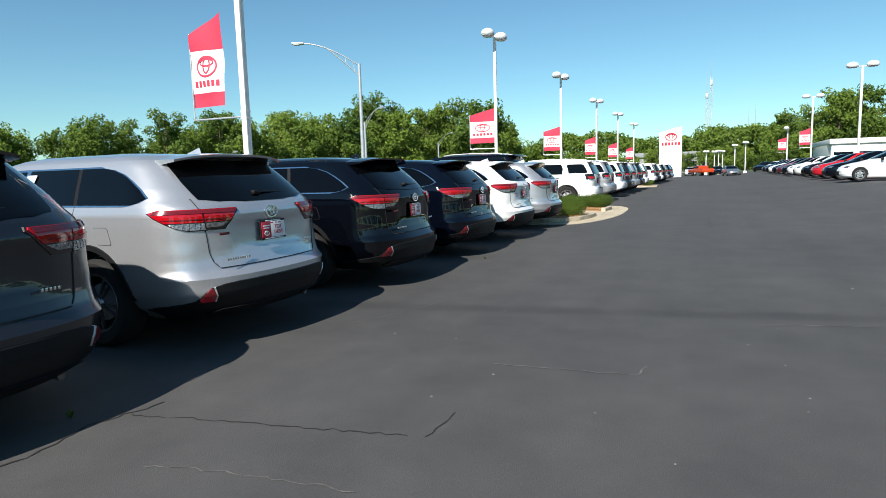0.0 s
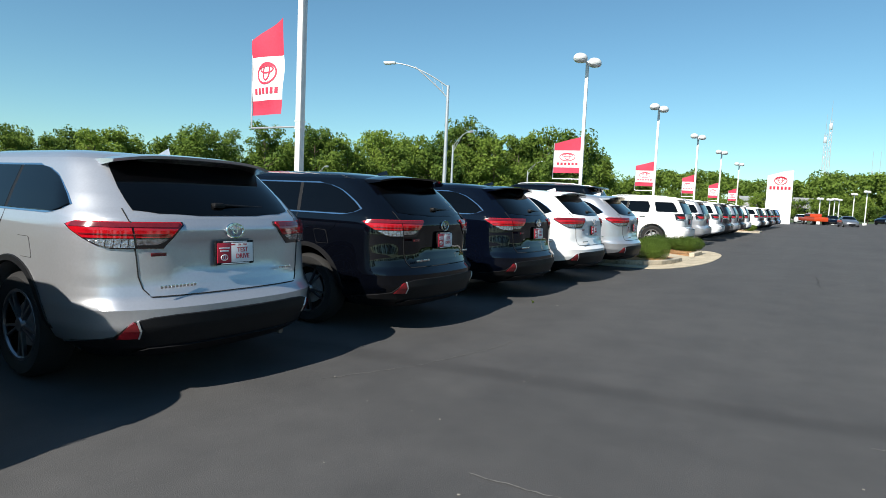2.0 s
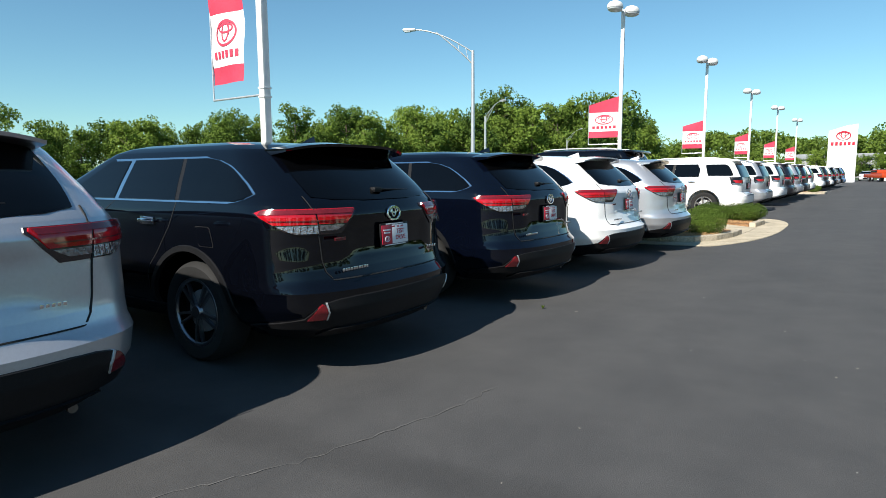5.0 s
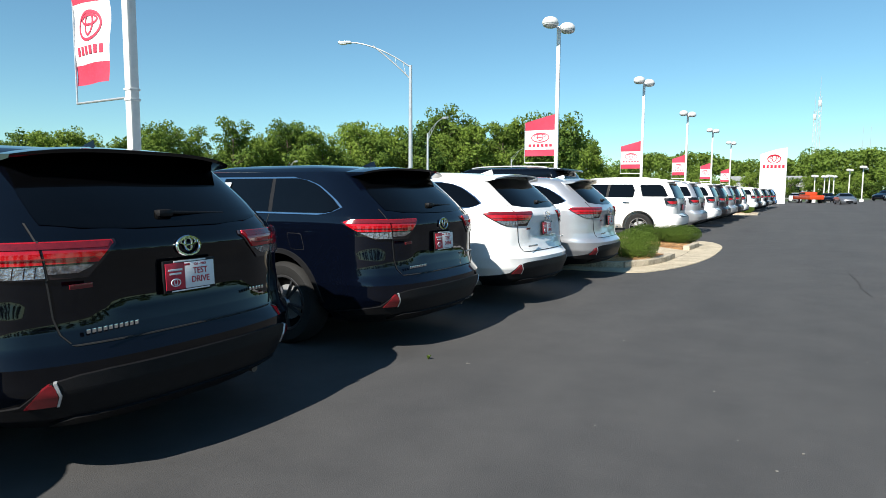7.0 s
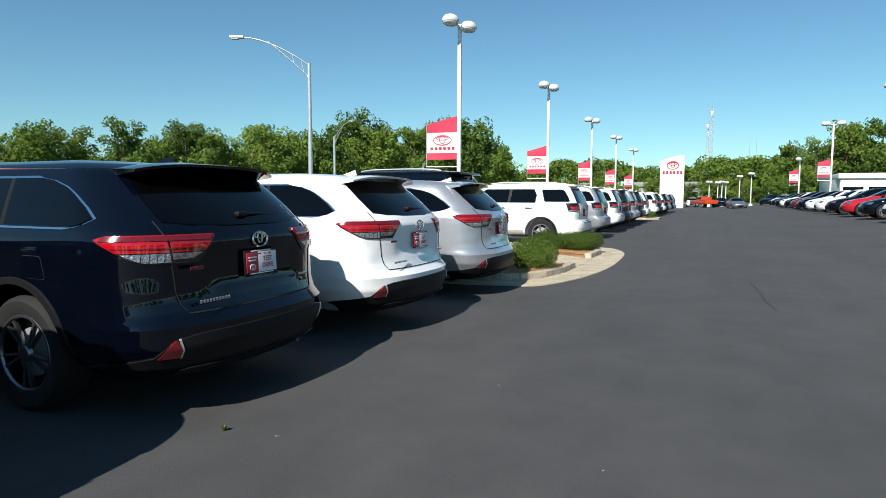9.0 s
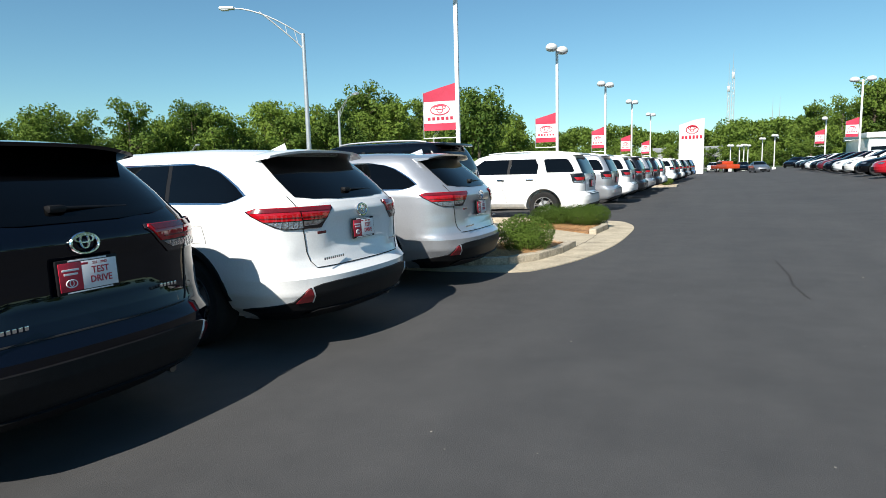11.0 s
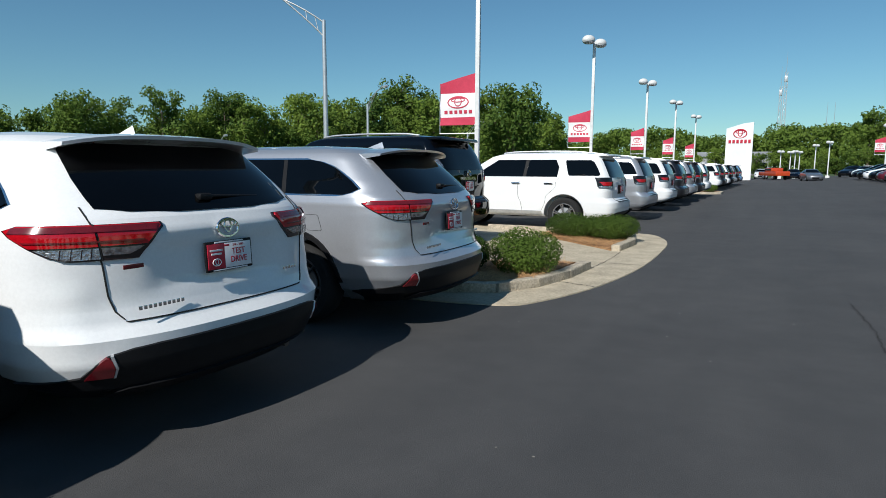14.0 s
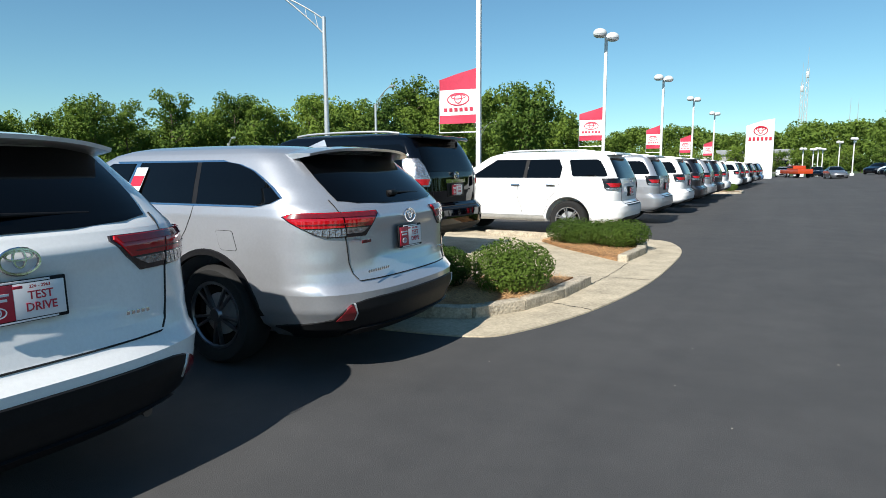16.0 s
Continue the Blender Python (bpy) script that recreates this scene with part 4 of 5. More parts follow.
def sedan_parts():
    c, S = CACHE, SE
    c["s_g1"] = S.patch("window", [(0.99, X(-0.95), X(-1.72)), (1.1, X(-1.0), X(-1.73)), (1.25, X(-1.25), X(-1.75)), (1.34, X(-1.5), X(-1.76))], GLASS, off=0.008, both=True)
    c["s_g2"] = S.patch("window", [(0.98, X(-1.80), X(-2.95)), (1.1, X(-1.80), X(-2.78)), (1.25, X(-1.82), X(-2.52)), (1.34, X(-1.84), X(-2.36))], GLASS, off=0.008, both=True)
    # windscreen across the front
    verts, faces = [], []
    zs = np.linspace(1.03, 1.385, 7)
    for z in zs:
        us = [3 - 0.80 * k / 10 for k in range(11)]
        pts = [S.out(u, z, -1, 0.008) for u in reversed(us)] + [S.out(u, z, 1, 0.008) for u in us[1:]]
        verts += pts
    k = 21
    for i in range(len(zs) - 1):
        for j in range(k - 1):
            faces.append((i * k + j, i * k + j + 1, (i + 1) * k + j + 1, (i + 1) * k + j))
    c["s_screen"] = mesh_from("windscreen", verts, faces, [GLASS])
    def front_patch(name, z0, z1, ua, ub, m, off, sides=(-1, 1)):
        verts, faces = [], []
        for s in sides:
            b = len(verts)
            for i in range(5):
                z = z0 + (z1 - z0) * i / 4
                for j in range(7):
                    verts.append(S.out(ua + (ub - ua) * j / 6, z, s, off))
            for i in range(4):
                for j in range(6):
                    p = b + i * 7 + j
                    faces.append((p, p + 1, p + 8, p + 7))
        return mesh_from(name, verts, faces, [m])
    c["s_head"] = front_patch("headlamp", 0.62, 0.71, 2.36, 2.62, CLEARLAMP, 0.012)
    c["s_grille"] = front_patch("grille", 0.28, 0.48, 2.80, 3.0, PLASTIC, 0.010)
    bm = bmesh.new()
    box(bm, (-2.3, 0, 0.26), (3.8, 1.2, 0.14), 0.05)
    c["s_under"] = bm_mesh("underbody", bm, [PLASTIC])
    bm = bmesh.new()
    for s in (-1, 1):
        box(bm, (-2.92, s * 0.96, 1.02), (0.13, 0.19, 0.12), 0.04)
    c["s_mirror"] = bm_mesh("mirror", bm, [PLASTIC])
    c["s_gap"] = S.patch("panel_gap", [(0.3, X(-1.78), X(-1.788)), (0.97, X(-1.76), X(-1.768))], SEAM, off=0.0028, both=True, nx=1)
    c["s_gap2"] = S.patch("panel_gap", [(0.3, X(-2.86), X(-2.868)), (0.97, X(-2.9), X(-2.908))], SEAM, off=0.0028, both=True, nx=1)


def sedan(m, paint_mat, label, group="row of sedans"):
    if "s_screen" not in CACHE:
        sedan_parts()
    car = thing("car", m, label, "car", group)
    part("body", body_mesh("se", paint_mat), car)
    for k in ("s_g1", "s_g2", "s_screen", "s_head", "s_grille", "s_under", "s_mirror", "s_gap", "s_gap2"):
        part((CACHE[k][0] if isinstance(CACHE[k], list) else CACHE[k]).name.split(".")[0], CACHE[k], car)
    add_wheels(car, "se", WH_SE, 0.325, 0.21, 5)
    return car


# ---- ground, island, drive ----
def flat(name, x0, x1, y0, y1, z, material, label, category="ground"):
    me = mesh_from(name, [(x0, y0, z), (x1, y0, z), (x1, y1, z), (x0, y1, z)], [(0, 1, 2, 3)], [material], smooth=False)
    return tagged(new(name, me), label, category, kind="structure")


flat("ground", -1500, 1500, -1500, 1500, -0.03, GRASS, "rough grass and scrub land around the car lot")
RISE = 0.45
prof = [(-9.5, 0.0), (5.5, 0.0), (7.5, 0.10), (9.0, 0.30), (10.0, 0.38), (11.0, RISE), (60, RISE)]
tagged(new("road", mesh_from("road", [(x, y, z) for x, z in prof for y in (-40, 120)], [(2 * i, 2 * i + 2, 2 * i + 3, 2 * i + 1) for i in range(len(prof) - 1)], [ASPHALT])),
       "dark worn asphalt of the car lot and its drive", "road", kind="structure")


def slab(name, outline, z0, z1, material, label, category, bevel=0.02):
    """A raised slab with a rounded upper edge."""
    bm = bmesh.new()
    vs = [bm.verts.new((x, y, z0)) for x, y in outline]
    f = bm.faces.new(vs)
    r = bmesh.ops.extrude_face_region(bm, geom=[f])
    top = [g for g in r["geom"] if isinstance(g, bmesh.types.BMVert)]
    bmesh.ops.translate(bm, vec=(0, 0, z1 - z0), verts=top)
    bmesh.ops.recalc_face_normals(bm, faces=bm.faces[:])
    es = [e for e in bm.edges if all(v in top for v in e.verts) and len(e.link_faces) == 2]
    if bevel:
        bmesh.ops.bevel(bm, geom=es, offset=bevel, segments=2, affect="EDGES")
    return tagged(new(name, bm_mesh(name, bm, [material], angle=40)), label, category, kind="structure")


# gutter apron, island beds and the walk between them
outer = [(-0.9, 11.1), (0.20, 11.3), (0.55, 11.72), (0.87, 12.85), (1.04, 14.4), (1.04, 16.0), (0.95, 17.6), (0.72, 18.6), (0.30, 19.3), (-0.6, 19.4)]


def rounded(pts, n=5):
    """A smooth line through the points."""
    out = []
    for i in range(len(pts) - 1):
        p0, p1, p2, p3 = [Vector((*pts[min(max(k, 0), len(pts) - 1)], 0)) for k in (i - 1, i, i + 1, i + 2)]
        for k in range(n):
            t = k / n
            v = 0.5 * (2 * p1 + (p2 - p0) * t + (2 * p0 - 5 * p1 + 4 * p2 - p3) * t * t + (3 * p1 - p0 - 3 * p2 + p3) * t ** 3)
            out.append((v.x, v.y))
    return out + [pts[-1]]


slab("pavement", [(-5.2, 11.1)] + rounded(outer) + [(-5.2, 19.4)], -0.05, 0.012, CONCRETE, "pale stained concrete gutter apron and walk across the island", "pavement", 0.006)


def bed(name, outline, top=0.105):
    """A planting bed: pine straw inside, raised above the drive."""
    return slab(name, outline, -0.02, top, STRAW, "brown pine straw bed inside a kerb", "planting bed", 0.02)


BED1 = [(-4.2, 11.75), (-0.6, 11.75), (-0.15, 11.95), (0.10, 12.5), (0.22, 13.2), (0.26, 14.05), (-0.05, 13.95), (-0.5, 13.6), (-1.6, 13.5), (-4.2, 13.5)]
BED2 = [(-1.7, 18.05), (-1.0, 17.25), (-0.2, 16.55), (0.24, 16.15), (0.27, 17.2), (0.10, 18.1), (-0.4, 18.6), (-1.7, 18.6)]
bed("ground_bed_1", BED1)
bed("ground_bed_2", BED2, 0.055)


def kerb(name, pts, width=0.15, height=0.125):
    """Granite kerb stones set end to end along a line; every stone is a piece of its own."""
    ob = thing(name, pose(0, 0, 0), "rough weathered granite kerb stones beside the bed", "kerb", kind="structure")
    rnd = random.Random(5)
    pts = [Vector((*p, 0)) for p in pts]
    for a, b in zip(pts, pts[1:]):
        n = max(1, round((b - a).length / 0.55))
        for i in range(n):
            p, q = a.lerp(b, i / n), a.lerp(b, (i + 1) / n)
            d = q - p
            bm = bmesh.new()
            box(bm, (0, 0, 0), (d.length * 1.02, width, height + 0.06), 0.018)
            bmesh.ops.subdivide_edges(bm, edges=[e for e in bm.edges if e.calc_length() > 0.12], cuts=3, use_grid_fill=True)
            for v in bm.verts:
                v.co += noise.noise_vector(v.co * 9 + Vector((rnd.random() * 50, 0, 0))) * 0.010
            me = bm_mesh("kerb_stone", bm, [GRANITE], angle=60)
            part("kerb_stone", me, ob, Matrix.Translation((p + q) / 2 + Vector((0, 0, height / 2 - 0.035))) @ Matrix.Rotation(math.atan2(d.y, d.x), 4, "Z"))
    return ob


kerb("kerb_1", [(-4.2, 11.7), (-0.6, 11.7), (-0.08, 11.92), (0.20, 12.45), (0.34, 13.2), (0.37, 14.1)])
kerb("kerb_2", [(0.32, 16.15), (0.37, 17.2), (0.20, 18.15), (-0.38, 18.68), (-3.2, 18.7)])
kerb("kerb_3", [(-3.4, 43.2), (-0.7, 43.2), (-0.1, 43.6), (-0.1, 45.4), (-0.7, 45.9), (-3.4, 45.9)])
bed("ground_bed_3", [(-3.4, 43.25), (-0.7, 43.3), (-0.2, 43.7), (-0.2, 45.3), (-0.7, 45.8), (-3.4, 45.8)])


def leaf_quads(rnd, centres, count, spread, size, up=0.3, corners=4):
    verts, faces = [], []
    for c, r in centres:
        for _ in range(count):
            d = Vector((rnd.gauss(0, 1), rnd.gauss(0, 1), rnd.gauss(0, 1)))
            d.normalize()
            p = Vector(c) + Vector((d.x * r[0], d.y * r[1], d.z * r[2])) * (1 - spread * rnd.random() ** 2)
            nn = (d + Vector((rnd.gauss(0, 0.6), rnd.gauss(0, 0.6), rnd.gauss(0, 0.6) + up))).normalized()
            t = nn.orthogonal().normalized()
            t = Matrix.Rotation(rnd.random() * 6.28, 3, nn) @ t
            b = nn.cross(t)
            s = size * rnd.uniform(0.6, 1.3)
            k = len(verts)
            if corners == 3:
                verts += [p - t * s, p + b * s * 0.75 + t * s * 0.3, p - b * s * 0.6 + t * s * 0.7]
                faces.append((k, k + 1, k + 2))
                continue
            verts += [p - t * s, p + b * s * 0.5 + nn * s * 0.15, p + t * s, p - b * s * 0.5 + nn * s * 0.15]
            faces.append((k, k + 1, k + 2, k + 3))
    return verts, faces


def bush(x, y, rx, ry, h, label="clipped rounded green holly bush in pine straw"):
    """A clipped bush: stems, and a close shell of small leaves over lobes."""
    rnd = random.Random(int(x * 97 + y * 31))
    ob = thing("bush", pose(x, y, 0.05 if 15 < y < 30 else 0.098), label, "bush", "clipped bushes")
    lobes = [((0, 0, h * 0.45), (rx * 0.9, ry * 0.9, h * 0.5))]
    for i in range(9):
        a = i * 0.698 + rnd.random() * 0.4
        lobes.append(((rx * 0.42 * math.cos(a), ry * 0.42 * math.sin(a), h * rnd.uniform(0.35, 0.6)), (rx * rnd.uniform(0.5, 0.6), ry * rnd.uniform(0.5, 0.6), h * rnd.uniform(0.36, 0.44))))
    v, f = leaf_quads(rnd, lobes, 1050, 0.22, 0.0175)
    v = [Vector((p.x, p.y, max(0.0, p.z))) for p in v]
    part("crown", mesh_from("crown", v, f, [BUSH], smooth=False), ob)
    bm = bmesh.new()
    for i in range(7):
        a = i * 0.9
        tube(bm, (0.04 * math.cos(a), 0.04 * math.sin(a), -0.02), (rx * 0.5 * math.cos(a), ry * 0.5 * math.sin(a), h * 0.6), 0.012, 0.006, 6)
    part("stem", bm_mesh("stem", bm, [BARK]), ob)
    return ob


bush(-0.12, 12.95, 0.50, 0.50, 0.56)
bush(-0.98, 12.75, 0.46, 0.46, 0.50)
bush(-0.10, 17.55, 0.58, 0.48, 0.52)
bush(-0.92, 17.80, 0.58, 0.50, 0.52)
bush(-0.75, 44.6, 0.5, 0.8, 0.45, "low green bush in a kerbed bed")


def straw_litter():
    """Loose pine needles over the two beds nearest the drive."""
    rnd = random.Random(3)
    verts, faces = [], []
    for x0, x1, y0, y1 in ((-1.5, 0.22, 12.0, 13.95), (-1.6, 0.24, 16.35, 18.4)):
        for _ in range(6500):
            x, y = rnd.uniform(x0, x1), rnd.uniform(y0, y1)
            if x > 0.0 and (y < 12.4 or y > 17.9) or (y > 13.5 and y < 14 and x < -0.6 + (y - 13.5)) or (y > 16 and y < 17.9 and x < 0.15 - (y - 16.2) * 1.15):
                continue
            a, l = rnd.random() * 6.28, rnd.uniform(0.05, 0.11)
            d = Vector((math.cos(a) * l, math.sin(a) * l, rnd.uniform(-0.01, 0.03)))
            n = Vector((-math.sin(a), math.cos(a), 0)) * 0.0022
            p = Vector((x, y, (0.108 if y < 15 else 0.057) + rnd.random() * 0.025))
            k = len(verts)
            verts += [p - n, p + n, p + d + n, p + d - n]
            faces.append((k, k + 1, k + 2, k + 3))
    me = mesh_from("pine_straw", verts, faces, [mat("dry_needles", (0.58, 0.34, 0.15), 0.8, scale=20, vary=0.5)], smooth=False)
    return tagged(new("pine_straw", me), "loose dry brown pine needles over the bed", "pine straw", kind="stuff")


straw_litter()

# ---- parked cars ----
midsize_suv(-2.62, 0.12, 0.0, P_GREY, "dark grey SUV parked on asphalt, test drive plate")
midsize_suv(0.0, -0.08, -1.2, P_SILVER, "silver SUV parked on asphalt, test drive plate", True)
midsize_suv(2.755, -0.02, 2.2, P_BLACK, "glossy black SUV parked on asphalt, test drive plate")
midsize_suv(5.51, -0.09, 0.0, P_NAVY, "glossy blue-black SUV parked on asphalt, test drive plate", True)
midsize_suv(7.99, -0.05, -1.0, P_WHITE, "white SUV parked on asphalt, test drive plate", True)
midsize_suv(10.70, -0.02, 2.0, P_SILVER, "silver SUV parked beside the planted island", True)
lux = boxy_suv(15.05, -2.0, P_BLACK, "tall black luxury SUV parked behind the island", luxury=True, near=True)
lux.matrix_basis = pose(-2.0, 15.05, 0.118) @ Matrix.Diagonal((1, 1, 1.04, 1))
slab("pavement_pad", [(-8, 13.55), (-1.5, 13.55), (-1.2, 14.0), (-1.2, 16.6), (-1.8, 17.2), (-8, 17.2)], -0.02, 0.118, CONCRETE, "raised pale concrete pad behind the island", "pavement", 0.09)
row = [P_WHITE, P_SILVER, P_WHITE, P_GREY, P_SILVER, P_GREY, P_WHITE]
words = {P_WHITE.name: "white", P_SILVER.name: "silver", P_STEEL.name: "steel grey", P_GREY.name: "dark grey", P_RED.name: "red", P_BLACK.name: "black", P_NAVY.name: "midnight blue",
         P_MAROON.name: "maroon", P_CREAM.name: "pearl white", P_ORANGE.name: "orange", P_BLUE.name: "light blue"}
for i, p in enumerate(row):
    boxy_suv(19.74 + (0, 3.9, 7.9, 11.2, 14.3, 17.4, 20.5)[i], -0.45, p, words[p.name] + " boxy SUV parked in a long row", near=i < 5)
for i, p in enumerate([P_WHITE, P_GREY, P_WHITE, P_BLACK, P_SILVER, P_BLACK, P_BLUE]):
    boxy_suv(48.4 + 3.3 * i, -0.5 + 0.05 * i, p, words[p.name] + " SUV parked beyond the small island")
for i, p in enumerate([P_WHITE, P_NAVY, P_RED, P_BLACK, P_CREAM, P_WHITE, P_NAVY, P_MAROON, P_BLACK, P_WHITE, P_BLACK, P_NAVY]):
    sedan(pose(10.4 + 3.80, 33.0 + 4.5 * i, RISE) @ Matrix.Diagonal((1, 1, 1.06, 1)), p, words[p.name] + " sedan parked nose to the drive")
sedan(pose(6.0, 96, 0, 0, 0, 100), P_STEEL, "grey car standing across the end of the drive", "far cars")
for i, p in enumerate([P_BLACK, P_WHITE, P_STEEL, P_NAVY]):
    sedan(pose(12.5 + 1.2 * i, 104 - 3.0 * i, RISE, 0, 0, 60), p, words[p.name] + " car parked at the far end of the lot", "far cars")
for i, p in enumerate([P_SILVER, P_WHITE, P_STEEL, P_WHITE, P_NAVY]):
    sedan(pose(-12.0 + 4.2 * i, 112, 0, 0, 0, 90), p, words[p.name] + " car parked at the far edge of the lot", "far cars")


def pickup(m):
    car = thing("pickup", m, "red-orange pickup truck parked at the far end", "car", "far cars")
    bm = bmesh.new()
    box(bm, (-2.6, 0, 0.80), (5.2, 1.9, 0.55), 0.10)
    box(bm, (-2.6, 0, 1.3), (1.9, 1.65, 0.62), 0.16)
    box(bm, (-0.9, 0, 1.10), (1.6, 1.9, 0.10), 0.03)
    part("body", bm_mesh("body", bm, [P_ORANGE]), car)
    bm = bmesh.new()
    box(bm, (-2.6, 0, 1.36), (1.7, 1.67, 0.34), 0.08)
    part("window", bm_mesh("window", bm, [GLASS]), car)
    add_wheels(car, "ru", WH_RU, 0.39, 0.25, 6)


pickup(pose(3.4, 100, 0, 0, 0, -65))


# ---- lamp poles, flags, street lamps ----
def banner(parent, m, seed=0, w=0.86):
    """A swallow-cut cloth banner: red head with a slanted top, white field with a round mark and bars, red foot."""
    rnd = random.Random(seed)
    n, k = 12, 26
    h = 1.20
    verts, faces, ids = [], [], []
    ph = rnd.random() * 6

    def sway(s, t):
        return 0.035 * math.sin(5 * s + 3.5 * t + ph) * (0.4 + s) + 0.015 * math.sin(11 * t + ph)
    for j in range(k + 1):
        for i in range(n + 1):
            s, t = i / n, j / k
            z = t * h + (0.30 * s * ((t - 0.77) / 0.23) if t > 0.77 else 0)
            verts.append((s * w, sway(s, t), z))
    for j in range(k):
        for i in range(n):
            p = j * (n + 1) + i
            faces.append((p, p + 1, p + n + 2, p + n + 1))
            t = (j + 0.5) / k
            ids.append(0 if t < 0.21 or t > 0.77 else 1)
    me = mesh_from("cloth", verts, faces, [FLAGRED, FLAGWHITE], ids=ids)
    f = part("banner", me, parent, m, "red and white cloth banner with a red oval mark")
    for y in (-0.007, 0.007):
        bm = bmesh.new()
        ring(bm, (0, 0, 0), Matrix.Translation((w / 2, 0, 0.66)), w * 0.28, 0.16, 0.020, 32, 5)
        ring(bm, (0, 0, 0), Matrix.Translation((w / 2, 0, 0.68)), w * 0.093, 0.125, 0.016, 24, 5)
        ring(bm, (0, 0, 0), Matrix.Translation((w / 2, 0, 0.725)), w * 0.186, 0.055, 0.016, 24, 5)
        for i in range(6):
            box(bm, (w * (0.16 + i * 0.136), 0, 0.38), (w * 0.085, 0.006, 0.10), 0.002)
        for v in bm.verts:
            v.co.y = v.co.y * 0.2 + y + sway(v.co.x / w, v.co.z / h)
        part("mark", bm_mesh("mark", bm, [FLAGRED]), f)


def lamp_head_mesh():
    bm = bmesh.new()
    n = 16
    prof = [(0.0, 0.24), (0.10, 0.235), (0.20, 0.19), (0.265, 0.10), (0.28, 0.0), (0.27, -0.03)]
    prof2 = [(0.265, -0.03), (0.25, -0.08), (0.18, -0.13), (0.0, -0.15)]
    for pr, mi in ((prof, 0), (prof2, 1)):
        rows = []
        for r, z in pr:
            rows.append([bm.verts.new((1.25 * r * math.cos(6.2832 * i / n), r * math.sin(6.2832 * i / n), z)) for i in range(n)])
        for a, b in zip(rows, rows[1:]):
            for i in range(n):
                f = bm.faces.new((a[i], a[(i + 1) % n], b[(i + 1) % n], b[i]))
                f.material_index = mi
    bmesh.ops.remove_doubles(bm, verts=bm.verts[:], dist=0.0005)
    return bm_mesh("lamp_head", bm, [POLE, LENS])


def lamp_pole(x, y, h, flag=True, turn=0.0, heads=2, flag_z=2.42, head_turn=68, tall=1.0, gap=0.35, seed=0, wide=0.86):
    ob = thing("lot_lamp", pose(x, y, RISE if x > 11 else 0.0, 0, 0, turn), "white steel lot lamp pole with domed lamp heads" + (" and a banner" if flag else ""), "street lamp", "lot lamp poles")
    bm = bmesh.new()
    box(bm, (0, 0, h * 0.5), (0.135, 0.135, h), 0.02)
    box(bm, (0, 0, 0.3), (0.5, 0.5, 0.6), 0.06)
    box(bm, (0, 0, 2.62), (0.155, 0.155, 0.03), 0.006)
    box(bm, (0, 0, 2.76), (0.155, 0.155, 0.03), 0.006)
    part("pole", bm_mesh("pole", bm, [POLE]), ob)
    head = cached("lamp_head", lamp_head_mesh)
    hc, hs = math.cos(radians(head_turn)), math.sin(radians(head_turn))
    ds = [(-hc, -hs), (hc, hs)][:heads]
    bm = bmesh.new()
    for dx, dy in ds:
        tube(bm, (0, 0, h - 0.08), (dx * 0.5, dy * 0.5, h - 0.02), 0.03, 0.03, 8)
    part("arm", bm_mesh("arm", bm, [POLE]), ob)
    for dx, dy in ds:
        part("lamp_head", head, ob, Matrix.Translation((dx * 0.55, dy * 0.55, h)) @ Matrix.Rotation(math.atan2(dy, dx), 4, "Z"), "white domed lamp head with a clear lens")
    if flag:
        bm = bmesh.new()
        tube(bm, (0, 0, flag_z), (-wide - gap, 0, flag_z), 0.018, 0.018, 8)
        tube(bm, (-wide - gap, 0, flag_z), (-wide - gap, 0, flag_z + 0.3 + 1.2 * tall), 0.014, 0.012, 8)
        part("bracket", bm_mesh("bracket", bm, [GALV]), ob)
        banner(ob, pose(-wide - gap, 0, flag_z + 0.26) @ Matrix.Diagonal((1, 1, tall, 1)), seed=seed, w=wide)
    return ob


lamp_pole(-5.3, 5.85, 7.6, gap=0.52, seed=1, flag_z=2.66, tall=1.25)
lamp_pole(-5.62, 23.1, 7.55, gap=0.02, turn=8, seed=2, flag_z=2.5, tall=1.06, wide=1.22)
lamp_pole(-5.2, 34.9, 7.25, gap=0.02, turn=8, seed=3, wide=1.08)
lamp_pole(-5.3, 49.0, 7.1, gap=0.1, seed=4)
lamp_pole(-5.4, 63.0, 7.1, gap=0.1, seed=5)
lamp_pole(-5.4, 78.0, 7.0, gap=0.1, seed=6)
lamp_pole(12.2, 42.5, 7.0, flag=False, turn=0, head_turn=0)
lamp_pole(12.0, 61.0, 7.0, gap=0.1, seed=7, head_turn=0)
lamp_pole(12.0, 80.0, 5.2, gap=0.1, seed=8, heads=1)
for x, y, h in ((3.0, 108, 3.9), (4.3, 112, 3.9), (5.0, 116, 4.1), (5.7, 120, 4.1), (7.4, 110, 4.8), (8.7, 104, 5.0)):
    lamp_pole(x, y, h, flag=False)


